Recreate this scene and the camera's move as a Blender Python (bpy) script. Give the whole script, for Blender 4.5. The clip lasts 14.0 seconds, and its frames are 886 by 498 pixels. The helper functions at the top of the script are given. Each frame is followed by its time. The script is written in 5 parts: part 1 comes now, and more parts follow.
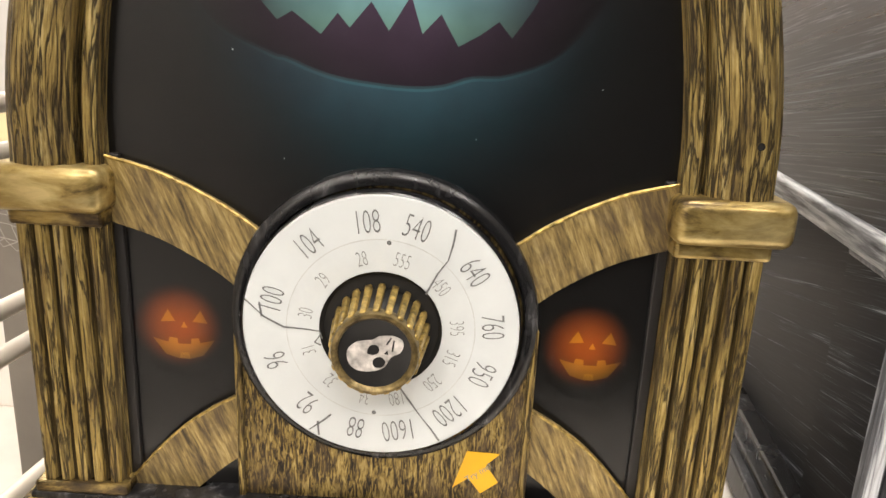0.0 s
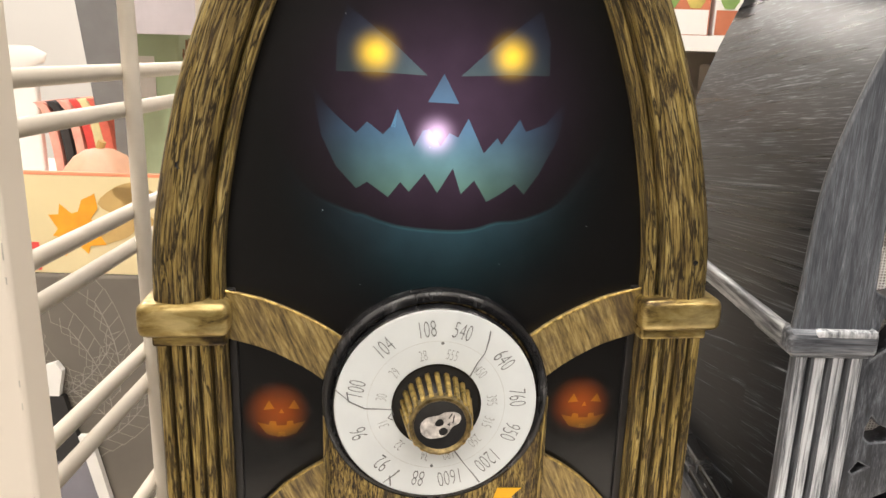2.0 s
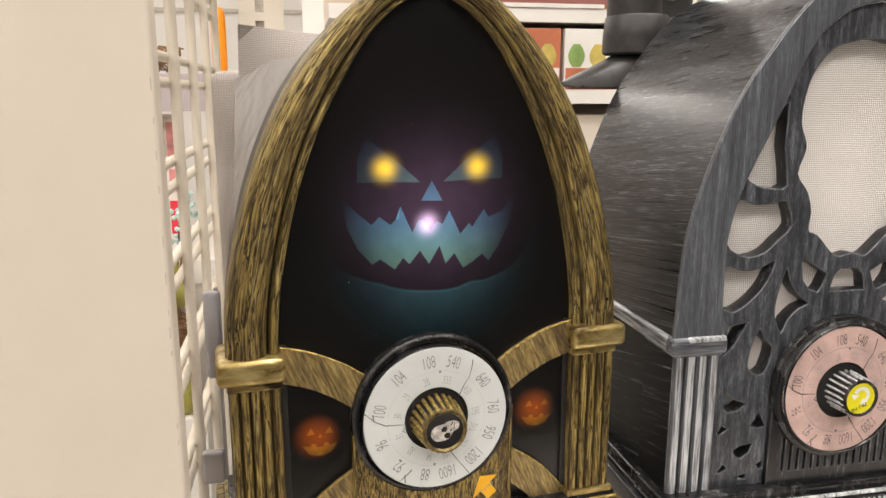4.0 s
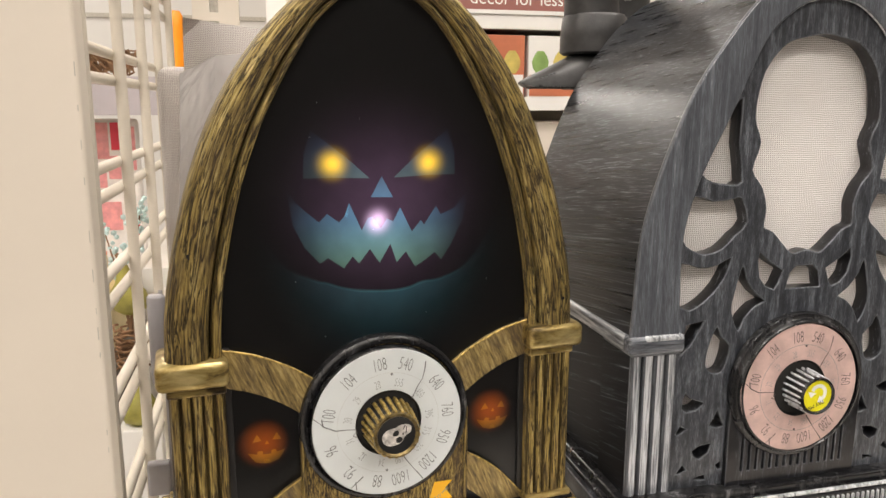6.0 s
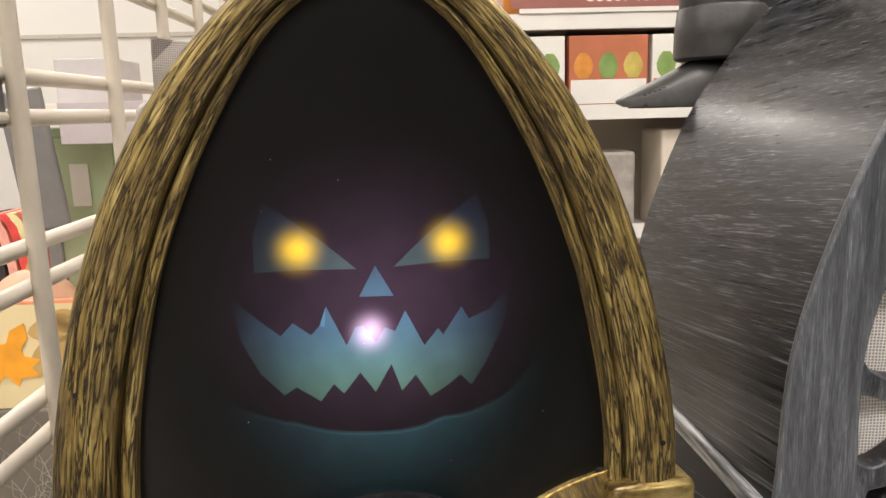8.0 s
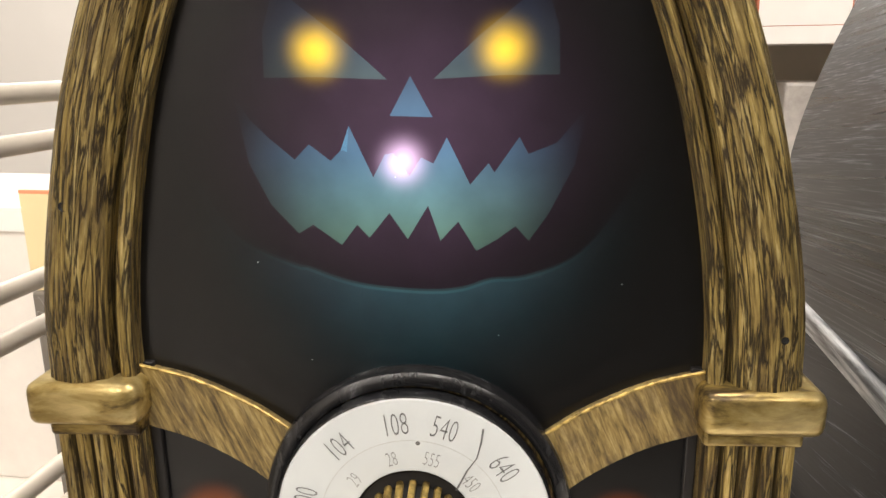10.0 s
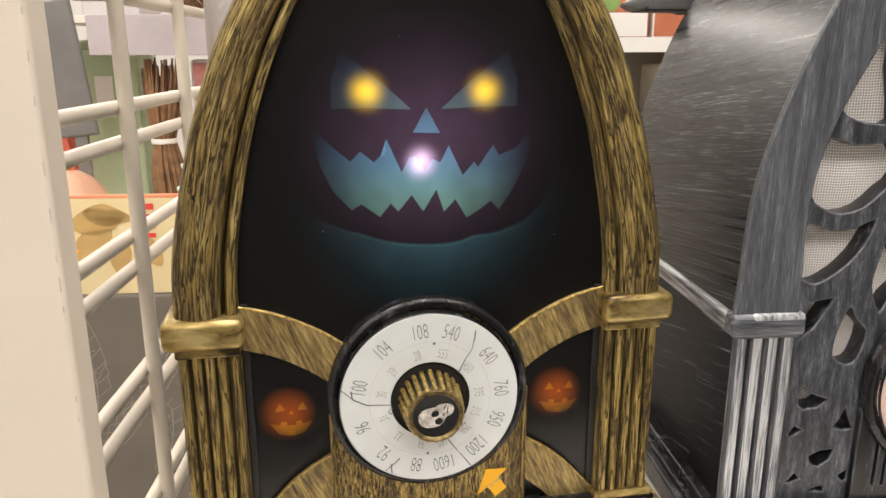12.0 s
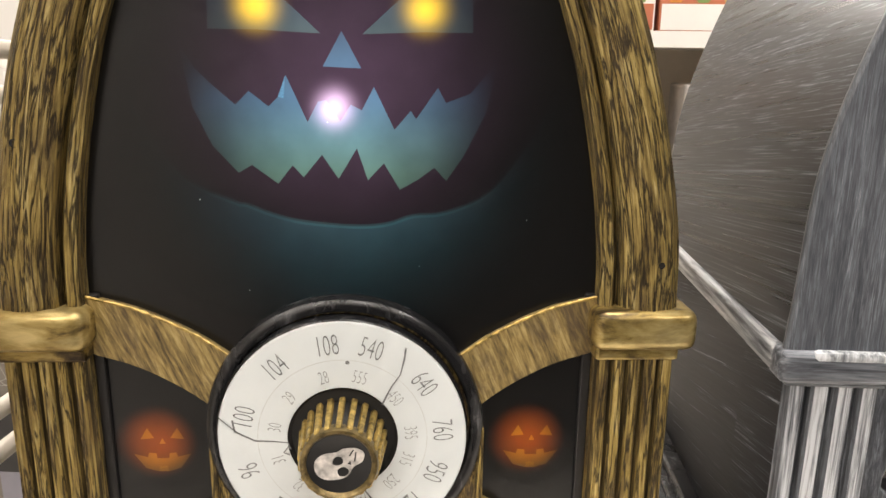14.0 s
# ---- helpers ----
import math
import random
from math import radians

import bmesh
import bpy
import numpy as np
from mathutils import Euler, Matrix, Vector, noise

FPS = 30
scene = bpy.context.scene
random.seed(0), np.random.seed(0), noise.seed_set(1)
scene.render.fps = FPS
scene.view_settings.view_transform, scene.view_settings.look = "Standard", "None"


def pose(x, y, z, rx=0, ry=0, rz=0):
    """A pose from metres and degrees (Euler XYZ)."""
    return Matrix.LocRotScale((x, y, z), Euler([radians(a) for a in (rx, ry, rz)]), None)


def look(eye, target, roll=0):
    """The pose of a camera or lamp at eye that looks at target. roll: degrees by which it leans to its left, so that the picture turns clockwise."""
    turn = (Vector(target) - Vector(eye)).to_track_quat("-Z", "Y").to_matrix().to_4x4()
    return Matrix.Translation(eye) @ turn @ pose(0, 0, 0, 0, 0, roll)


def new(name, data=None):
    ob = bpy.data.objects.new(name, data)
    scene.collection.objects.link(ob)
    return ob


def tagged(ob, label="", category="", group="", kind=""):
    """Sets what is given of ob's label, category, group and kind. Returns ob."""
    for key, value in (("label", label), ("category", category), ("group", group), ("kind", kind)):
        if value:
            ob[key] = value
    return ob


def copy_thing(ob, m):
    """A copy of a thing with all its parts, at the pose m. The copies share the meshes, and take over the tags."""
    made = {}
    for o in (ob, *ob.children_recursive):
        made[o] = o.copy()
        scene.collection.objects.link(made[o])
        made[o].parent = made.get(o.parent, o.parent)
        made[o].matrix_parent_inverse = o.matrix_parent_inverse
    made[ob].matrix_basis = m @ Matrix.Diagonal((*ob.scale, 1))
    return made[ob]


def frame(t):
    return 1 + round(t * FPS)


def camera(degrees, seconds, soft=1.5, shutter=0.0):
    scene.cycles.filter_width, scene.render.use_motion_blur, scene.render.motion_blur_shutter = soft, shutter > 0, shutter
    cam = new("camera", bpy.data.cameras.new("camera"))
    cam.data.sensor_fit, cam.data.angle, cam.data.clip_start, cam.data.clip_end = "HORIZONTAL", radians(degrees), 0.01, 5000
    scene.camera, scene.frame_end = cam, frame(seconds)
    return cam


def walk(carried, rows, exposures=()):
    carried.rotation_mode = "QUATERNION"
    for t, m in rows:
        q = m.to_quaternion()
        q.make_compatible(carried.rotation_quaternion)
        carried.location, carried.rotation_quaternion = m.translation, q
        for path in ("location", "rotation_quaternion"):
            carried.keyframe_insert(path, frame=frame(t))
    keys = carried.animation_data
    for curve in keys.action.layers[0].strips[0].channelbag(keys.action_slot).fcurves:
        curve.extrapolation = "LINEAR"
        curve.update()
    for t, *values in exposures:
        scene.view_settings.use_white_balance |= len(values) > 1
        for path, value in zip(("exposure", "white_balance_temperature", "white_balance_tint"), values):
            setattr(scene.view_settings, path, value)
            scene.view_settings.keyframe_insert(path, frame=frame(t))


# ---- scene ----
cam = camera(61.5, 14.0)
PATH = [
    (0, (0.01859, -0.19923, 0.16228), (0.0053, 0.7604, -0.1187), 2.77),
    (0.5, (0.02033, -0.22167, 0.16874), (0.0217, 0.7349, -0.1228), 3.21),
    (1, (0.01816, -0.24706, 0.18006), (0.0401, 0.7097, -0.1100), 3.21),
    (1.5, (0.00943, -0.26232, 0.19058), (0.0507, 0.6974, -0.0872), 3.14),
    (2, (-0.03000, -0.26593, 0.21286), (0.0789, 0.6948, -0.0424), 1.59),
    (2.5, (-0.06534, -0.28505, 0.23254), (0.1365, 0.6657, -0.0026), 0.44),
    (3, (-0.08951, -0.30815, 0.25589), (0.1618, 0.6332, 0.0307), -0.57),
    (3.5, (-0.10697, -0.33057, 0.25075), (0.1655, 0.6074, 0.0366), -0.51),
    (4, (-0.10789, -0.35675, 0.24876), (0.1829, 0.5781, 0.0452), 0.00),
    (4.2, (-0.11012, -0.36490, 0.24704), (0.1848, 0.5689, 0.0447), 0.03),
    (6.3, (-0.09522, -0.34973, 0.23994), (0.2364, 0.5743, 0.0499), 0.11),
    (6.5, (-0.09650, -0.35157, 0.23953), (0.2278, 0.5748, 0.0482), 0.09),
    (7, (-0.09207, -0.35609, 0.25337), (0.2078, 0.5791, 0.0647), 0.00),
    (7.5, (-0.06705, -0.30145, 0.25358), (0.1895, 0.6465, 0.0648), -0.45),
    (7.7, (-0.04299, -0.26376, 0.25534), (0.1795, 0.6938, 0.0722), -1.04),
    (9.8, (0.02403, -0.17724, 0.22426), (-0.0552, 0.7938, -0.0011), -0.92),
    (10, (0.02059, -0.18960, 0.20947), (-0.0405, 0.7776, -0.0370), -0.75),
    (10.5, (0.00189, -0.22564, 0.19017), (-0.0167, 0.7308, -0.1013), 0.26),
    (11, (-0.02613, -0.27395, 0.19245), (0.0501, 0.6756, -0.1117), 0.37),
    (11.5, (-0.04439, -0.30234, 0.21370), (0.0937, 0.6473, -0.0675), -0.28),
    (12, (-0.04826, -0.29907, 0.22693), (0.1219, 0.6530, -0.0272), -0.15),
    (12.5, (-0.05313, -0.28733, 0.23437), (0.1263, 0.6646, -0.0137), -0.20),
    (13, (-0.01856, -0.26582, 0.23739), (0.1558, 0.6868, -0.0117), -0.33),
    (13.5, (-0.00662, -0.24335, 0.22225), (0.1030, 0.7182, -0.0294), 0.15),
    (14, (0.01914, -0.21992, 0.19717), (0.0689, 0.7485, -0.0472), 0.88),
]
walk(cam, [(t, look(eye, target, roll)) for t, eye, target, roll in PATH],
     exposures=[(0.0, 0.44), (1.0, 0.22), (2.0, 0.24), (3.0, 0.06), (4.0, 0.0), (7.5, 0.0), (10.0, 0.26), (11.0, 0.10), (12.0, 0.10), (13.0, 0.18), (14.0, 0.28)])

# ---- light ----
U = 0.82                      # metres in one plan unit
SHELF_TURN = -6.5             # the shelf and the fixtures stand turned against the gold radio
world = bpy.data.worlds.new("store_air")
scene.world = world
world.use_nodes = True
world.node_tree.nodes["Background"].inputs[0].default_value = (1.0, 0.93, 0.84, 1)
world.node_tree.nodes["Background"].inputs[1].default_value = 0.10


def ceiling_or_fill_lamp(x, y, z, sx, sy, watts):
    data = bpy.data.lights.new("ceiling_or_fill_lamp", "AREA")
    data.shape, data.size, data.size_y, data.energy, data.color = "RECTANGLE", sx, sy, watts, (1.0, 0.932, 0.862)
    ob = new("ceiling_or_fill_lamp", data)
    ob.matrix_world = pose(x, y, z, 0, 0, SHELF_TURN)
    return ob


for lx in (-1.85, -0.82, 0.2, 1.25):
    for ly, watts in ((-1.9, 17.5), (-0.25, 19.0)):
        ceiling_or_fill_lamp(lx, ly, 1.84, 0.34, 0.60, watts)
for lx, ly in ((-2.1, 4.1), (-0.7, 4.1), (0.64, 3.17), (2.0, 3.17), (-1.2, 1.9)):
    ceiling_or_fill_lamp(lx, ly, 1.84, 0.42, 0.42, 30)
# Added fill row: brightens the unseen south wall that the screen mirrors.
for lx in (-3.5, -2.5, -1.5):
    ceiling_or_fill_lamp(lx, -4.2, 1.70, 0.60, 0.34, 15)

# ---- materials ----


def material(name):
    m = bpy.data.materials.new(name)
    m.use_nodes = True
    nt = m.node_tree
    return m, nt, nt.nodes["Principled BSDF"]


def node(nt, kind, **kw):
    n = nt.nodes.new(kind)
    for k, v in kw.items():
        n.inputs[k].default_value = v
    return n


def ramp(nt, stops):
    n = nt.nodes.new("ShaderNodeValToRGB")
    e = n.color_ramp.elements
    while len(e) < len(stops):
        e.new(0.5)
    for el, (p, c) in zip(e, stops):
        el.position, el.color = p, (*c, 1)
    return n


def mapped(nt, coord, scale, rot=(0, 0, 0)):
    tc = nt.nodes.new("ShaderNodeTexCoord")
    mp = nt.nodes.new("ShaderNodeMapping")
    mp.inputs["Scale"].default_value = scale
    turned = nt.nodes.new("ShaderNodeMapping")
    turned.inputs["Rotation"].default_value = rot
    nt.links.new(tc.outputs[coord], turned.inputs["Vector"])
    nt.links.new(turned.outputs[0], mp.inputs["Vector"])
    return mp


def bump(nt, bsdf, height, strength, distance):
    b = node(nt, "ShaderNodeBump", Strength=strength, Distance=distance)
    nt.links.new(height, b.inputs["Height"])
    nt.links.new(b.outputs[0], bsdf.inputs["Normal"])


def brushed(name, stops, along, coord="Object", fine=520.0, slow=26.0, metal=0.35, rough=0.42, patch=0.5, relief=0.35, rot=(0, 0, 0), warp=0.35, crack=0.0, stain=0.0, tint=(0.085, 0.060, 0.040)):
    """Dry-brushed paint: streaks that run along one axis, with larger worn patches."""
    m, nt, b = material(name)
    sc = [fine, fine, fine]
    sc[along] = slow
    mp = mapped(nt, coord, sc, rot)
    n1 = node(nt, "ShaderNodeTexNoise", Scale=1.0, Detail=5.0, Roughness=0.62, Distortion=warp)
    nt.links.new(mp.outputs[0], n1.inputs["Vector"])
    mp2 = mapped(nt, coord, [s * 0.16 for s in sc], rot)
    n2 = node(nt, "ShaderNodeTexNoise", Scale=1.0, Detail=3.0, Roughness=0.55)
    nt.links.new(mp2.outputs[0], n2.inputs["Vector"])
    mix = nt.nodes.new("ShaderNodeMath")
    mix.operation = "MULTIPLY_ADD"
    mix.inputs[1].default_value = patch
    nt.links.new(n2.outputs["Fac"], mix.inputs[0])
    nt.links.new(n1.outputs["Fac"], mix.inputs[2])
    sub = nt.nodes.new("ShaderNodeMath")
    sub.operation = "SUBTRACT"
    sub.inputs[1].default_value = patch * 0.5
    nt.links.new(mix.outputs[0], sub.inputs[0])
    cr = ramp(nt, stops)
    nt.links.new(sub.outputs[0], cr.inputs[0])
    height = sub.outputs[0]
    if crack:
        sc3 = [fine * 0.46] * 3
        sc3[along] = slow * 0.55
        mp3 = mapped(nt, coord, sc3, rot)
        n3 = node(nt, "ShaderNodeTexNoise", Scale=1.0, Detail=4.0, Roughness=0.6, Distortion=0.5)
        nt.links.new(mp3.outputs[0], n3.inputs["Vector"])
        grain = ramp(nt, [(0.435, (1, 1, 1)), (0.476, (0.0, 0.0, 0.0)), (0.508, (0.0, 0.0, 0.0)), (0.555, (1, 1, 1))])
        nt.links.new(n3.outputs["Fac"], grain.inputs[0])
        dark = nt.nodes.new("ShaderNodeMix")
        dark.data_type = "RGBA"
        dark.inputs["A"].default_value = (0.022, 0.017, 0.012, 1)
        fade = nt.nodes.new("ShaderNodeMapRange")
        fade.inputs["To Min"].default_value = 1 - crack
        nt.links.new(grain.outputs[0], fade.inputs["Value"])
        nt.links.new(fade.outputs[0], dark.inputs["Factor"])
        nt.links.new(cr.outputs[0], dark.inputs["B"])
        paint = dark.outputs["Result"]
        deep = nt.nodes.new("ShaderNodeMath")
        deep.operation = "MULTIPLY_ADD"
        deep.inputs[1].default_value = 0.8
        nt.links.new(grain.outputs[0], deep.inputs[0])
        nt.links.new(sub.outputs[0], deep.inputs[2])
        height = deep.outputs[0]
    else:
        paint = cr.outputs[0]
    if stain:
        sc4 = [120.0] * 3
        sc4[along] = 42.0
        mp4 = mapped(nt, coord, sc4, rot)
        n4 = node(nt, "ShaderNodeTexNoise", Scale=1.0, Detail=6.0, Roughness=0.68, Distortion=0.6)
        nt.links.new(mp4.outputs[0], n4.inputs["Vector"])
        worn = nt.nodes.new("ShaderNodeMapRange")
        worn.inputs["From Min"].default_value, worn.inputs["From Max"].default_value = 0.47, 0.66
        worn.inputs["To Max"].default_value = stain
        nt.links.new(n4.outputs["Fac"], worn.inputs["Value"])
        dull = nt.nodes.new("ShaderNodeMix")
        dull.data_type = "RGBA"
        dull.inputs["B"].default_value = (*tint, 1)
        nt.links.new(worn.outputs[0], dull.inputs["Factor"])
        nt.links.new(paint, dull.inputs["A"])
        paint = dull.outputs["Result"]
    nt.links.new(paint, b.inputs["Base Color"])
    b.inputs["Metallic"].default_value = metal
    rr = nt.nodes.new("ShaderNodeMapRange")
    rr.inputs["To Min"].default_value, rr.inputs["To Max"].default_value = rough - 0.1, rough + 0.16
    nt.links.new(n2.outputs["Fac"], rr.inputs["Value"])
    nt.links.new(rr.outputs[0], b.inputs["Roughness"])
    bump(nt, b, height, relief, 0.0006)
    return m


def plain(name, color, rough=0.5, metal=0.0, vary=0.12, scale=60.0, relief=0.0, coord="Object"):
    m, nt, b = material(name)
    mp = mapped(nt, coord, (scale,) * 3)
    n = node(nt, "ShaderNodeTexNoise", Scale=1.0, Detail=6.0, Roughness=0.6)
    nt.links.new(mp.outputs[0], n.inputs["Vector"])
    lo = tuple(c * (1 - vary) for c in color)
    hi = tuple(min(1, c * (1 + vary)) for c in color)
    cr = ramp(nt, [(0.3, lo), (0.7, hi)])
    nt.links.new(n.outputs["Fac"], cr.inputs[0])
    nt.links.new(cr.outputs[0], b.inputs["Base Color"])
    rr = nt.nodes.new("ShaderNodeMapRange")
    rr.inputs["To Min"].default_value, rr.inputs["To Max"].default_value = max(0.02, rough - 0.06), min(1, rough + 0.08)
    nt.links.new(n.outputs["Fac"], rr.inputs["Value"])
    nt.links.new(rr.outputs[0], b.inputs["Roughness"])
    b.inputs["Metallic"].default_value = metal
    if relief:
        bump(nt, b, n.outputs["Fac"], relief, 0.0005)
    return m


def woven(name, light, dark, pitch, coarse=1.0):
    m, nt, b = material(name)
    mp = mapped(nt, "Object", (1, 1, 1))
    wob = node(nt, "ShaderNodeTexNoise", Scale=55.0, Detail=2.0)
    nt.links.new(mp.outputs[0], wob.inputs["Vector"])
    add = nt.nodes.new("ShaderNodeVectorMath")
    add.operation = "MULTIPLY_ADD"
    add.inputs[1].default_value = (0.004 * coarse,) * 3
    nt.links.new(wob.outputs["Color"], add.inputs[0])
    nt.links.new(mp.outputs[0], add.inputs[2])
    fac = []
    for axis in ("X", "Z"):
        w = node(nt, "ShaderNodeTexWave", Scale=0.314159 / pitch, Distortion=0.0)
        w.wave_type, w.bands_direction, w.wave_profile = "BANDS", axis, "SIN"
        nt.links.new(add.outputs[0], w.inputs["Vector"])
        fac.append(w.outputs["Fac"])
    mx = nt.nodes.new("ShaderNodeMath")
    mx.operation = "MAXIMUM"
    nt.links.new(fac[0], mx.inputs[0])
    nt.links.new(fac[1], mx.inputs[1])
    cr = ramp(nt, [(0.45, dark), (0.85, light)])
    nt.links.new(mx.outputs[0], cr.inputs[0])
    nt.links.new(cr.outputs[0], b.inputs["Base Color"])
    b.inputs["Roughness"].default_value = 0.9
    bump(nt, b, mx.outputs[0], 0.5, 0.0006)
    return m


def lit(name, color, strength, centre, radius, power=1.6, floor=0.0, low=None, band=(0.0, 1.0)):
    """A backlit patch of the screen: it adds light that falls off round its small lamp."""
    m, nt, b = material(name)
    out = nt.nodes["Material Output"]
    nt.nodes.remove(b)
    mp = mapped(nt, "Object", (1, 1, 1))
    d = nt.nodes.new("ShaderNodeVectorMath")
    d.operation = "DISTANCE"
    d.inputs[1].default_value = (centre[0] * U, centre[1] * U, centre[2] * U)
    nt.links.new(mp.outputs[0], d.inputs[0])
    r = nt.nodes.new("ShaderNodeMapRange")
    r.interpolation_type = "SMOOTHSTEP"
    r.inputs["From Min"].default_value, r.inputs["From Max"].default_value = 0.0, radius * U
    r.inputs["To Min"].default_value, r.inputs["To Max"].default_value = 1.0, floor
    nt.links.new(d.outputs["Value"], r.inputs["Value"])
    p = nt.nodes.new("ShaderNodeMath")
    p.operation = "POWER"
    p.inputs[1].default_value = power
    nt.links.new(r.outputs[0], p.inputs[0])
    n = node(nt, "ShaderNodeTexNoise", Scale=90.0, Detail=3.0)
    nt.links.new(mp.outputs[0], n.inputs["Vector"])
    nm = nt.nodes.new("ShaderNodeMapRange")
    nm.inputs["To Min"].default_value, nm.inputs["To Max"].default_value = 0.7 * strength, 1.3 * strength
    nt.links.new(n.outputs["Fac"], nm.inputs["Value"])
    mu = nt.nodes.new("ShaderNodeMath")
    mu.operation = "MULTIPLY"
    nt.links.new(p.outputs[0], mu.inputs[0])
    nt.links.new(nm.outputs[0], mu.inputs[1])
    em = node(nt, "ShaderNodeEmission", Color=(*color, 1))
    if low:
        sx = nt.nodes.new("ShaderNodeSeparateXYZ")
        nt.links.new(mp.outputs[0], sx.inputs[0])
        zr = nt.nodes.new("ShaderNodeMapRange")
        zr.inputs["From Min"].default_value, zr.inputs["From Max"].default_value = band[0] * U, band[1] * U
        nt.links.new(sx.outputs["Z"], zr.inputs["Value"])
        tones = ramp(nt, [(0.0, low), (1.0, color)])
        nt.links.new(zr.outputs[0], tones.inputs[0])
        nt.links.new(tones.outputs[0], em.inputs["Color"])
    nt.links.new(mu.outputs[0], em.inputs["Strength"])
    tr = nt.nodes.new("ShaderNodeBsdfTransparent")
    ad = nt.nodes.new("ShaderNodeAddShader")
    nt.links.new(em.outputs[0], ad.inputs[0])
    nt.links.new(tr.outputs[0], ad.inputs[1])
    nt.links.new(ad.outputs[0], out.inputs["Surface"])
    return m


BLK, UMB, GLD, PALE = (0.014, 0.011, 0.009), (0.085, 0.058, 0.024), (0.46, 0.335, 0.105), (0.74, 0.60, 0.27)
GOLD_STOPS = [(0.26, UMB), (0.40, (0.235, 0.168, 0.058)), (0.54, GLD), (0.74, PALE)]
gold_z = brushed("brushed_gold_upright", GOLD_STOPS, 2, fine=950, slow=60, metal=0.55, rough=0.36, patch=0.6, relief=0.8, crack=0.88, warp=0.5, stain=0.5)
gold_cap = brushed("rubbed_gold_capital", [(0.26, BLK), (0.38, UMB), (0.50, (0.36, 0.262, 0.088)), (0.72, (0.64, 0.52, 0.24))], 0, fine=170, slow=60, metal=0.65, rough=0.28, patch=0.9, relief=0.12, stain=0.35)
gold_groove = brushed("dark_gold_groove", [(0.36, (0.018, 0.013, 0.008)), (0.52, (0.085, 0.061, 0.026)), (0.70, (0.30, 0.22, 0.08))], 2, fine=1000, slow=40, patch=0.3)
gold_x = brushed("brushed_gold_lengthwise", [(0.30, BLK), (0.40, UMB), (0.52, (0.33, 0.24, 0.088)), (0.70, PALE)], 0, fine=620, slow=60, patch=0.6, relief=0.25, stain=0.7)
gold_arch = brushed("brushed_gold_arch", [(0.26, UMB), (0.40, (0.225, 0.163, 0.058)), (0.53, (0.42, 0.308, 0.100)), (0.72, (0.70, 0.57, 0.26))], 0, coord="UV", fine=950, slow=62, metal=0.5, rough=0.36, patch=0.6, relief=0.9, crack=0.92, warp=0.5, stain=0.55)
gold_plate = brushed("brushed_gold_plate", [(0.36, BLK), (0.46, UMB), (0.55, (0.31, 0.22, 0.065)), (0.70, (0.56, 0.43, 0.17))], 2, fine=1300, slow=230, metal=0.5, relief=0.9, patch=0.4, warp=0.8, stain=0.75)
gold_spoke = brushed("brushed_gold_spoke", [(0.26, (0.05, 0.036, 0.018)), (0.40, (0.17, 0.122, 0.052)), (0.54, (0.32, 0.23, 0.082)), (0.74, (0.54, 0.415, 0.185))], 2, fine=900, slow=110, patch=0.6, rot=(0, 0.4, 0), relief=0.25, stain=0.75)
gold_rim = plain("dull_gold_rim", (0.17, 0.125, 0.052), 0.32, 0.6, 0.7, 420, 0.35)
gold_edge = plain("bright_gold_edge", (0.40, 0.285, 0.09), 0.34, 0.6, 0.7, 420, 0.35)
black_shell = plain("black_plastic_shell", (0.014, 0.013, 0.013), 0.42, 0.0, 0.2, 80)
screen_black = plain("smoked_black_screen", (0.0045, 0.0044, 0.0046), 0.27, 0.0, 0.02, 12)
screen_black.node_tree.nodes["Principled BSDF"].inputs["Specular IOR Level"].default_value = 0.46
for link in list(screen_black.node_tree.nodes["Principled BSDF"].inputs["Roughness"].links):
    screen_black.node_tree.links.remove(link)
screen_black.node_tree.nodes["Principled BSDF"].inputs["Roughness"].default_value = 0.29
rim_black = brushed("worn_black_rim", [(0.50, (0.010, 0.010, 0.011)), (0.64, (0.035, 0.035, 0.037)), (0.84, (0.26, 0.26, 0.27))], 2, fine=300, slow=90, metal=0.1, rough=0.24, patch=0.6, relief=0.06)
SILVER = [(0.44, (0.006, 0.0065, 0.008)), (0.54, (0.015, 0.016, 0.019)), (0.63, (0.075, 0.081, 0.092)), (0.80, (0.32, 0.345, 0.375))]
FRETS = [(0.30, (0.026, 0.028, 0.033)), (0.44, (0.085, 0.091, 0.105)), (0.60, (0.20, 0.215, 0.24)), (0.78, (0.48, 0.51, 0.56))]
silver_y = brushed("black_with_silver_strokes", SILVER, 1, fine=1700, slow=10, rot=(0.13, 0, 0), metal=0.0, rough=0.27, patch=0.4, relief=0.002, warp=0.2)
silver_y.node_tree.nodes["Principled BSDF"].inputs["Specular IOR Level"].default_value = 0.40
silver_z = brushed("grey_brushed_front", [(0.26, (0.046, 0.050, 0.058)), (0.48, (0.084, 0.091, 0.105)), (0.66, (0.145, 0.157, 0.178)), (0.90, (0.34, 0.365, 0.40))], 2, fine=2600, slow=130, metal=0.1, rough=0.34, patch=0.75, relief=0.05, warp=0.7)
silver_fret = brushed("dark_brushed_fret", [(0.34, (0.030, 0.032, 0.038)), (0.50, (0.058, 0.063, 0.073)), (0.66, (0.115, 0.125, 0.143)), (0.90, (0.27, 0.29, 0.325))], 2, fine=1900, slow=240, metal=0.1, rough=0.33, patch=0.95, relief=0.05, warp=0.6)
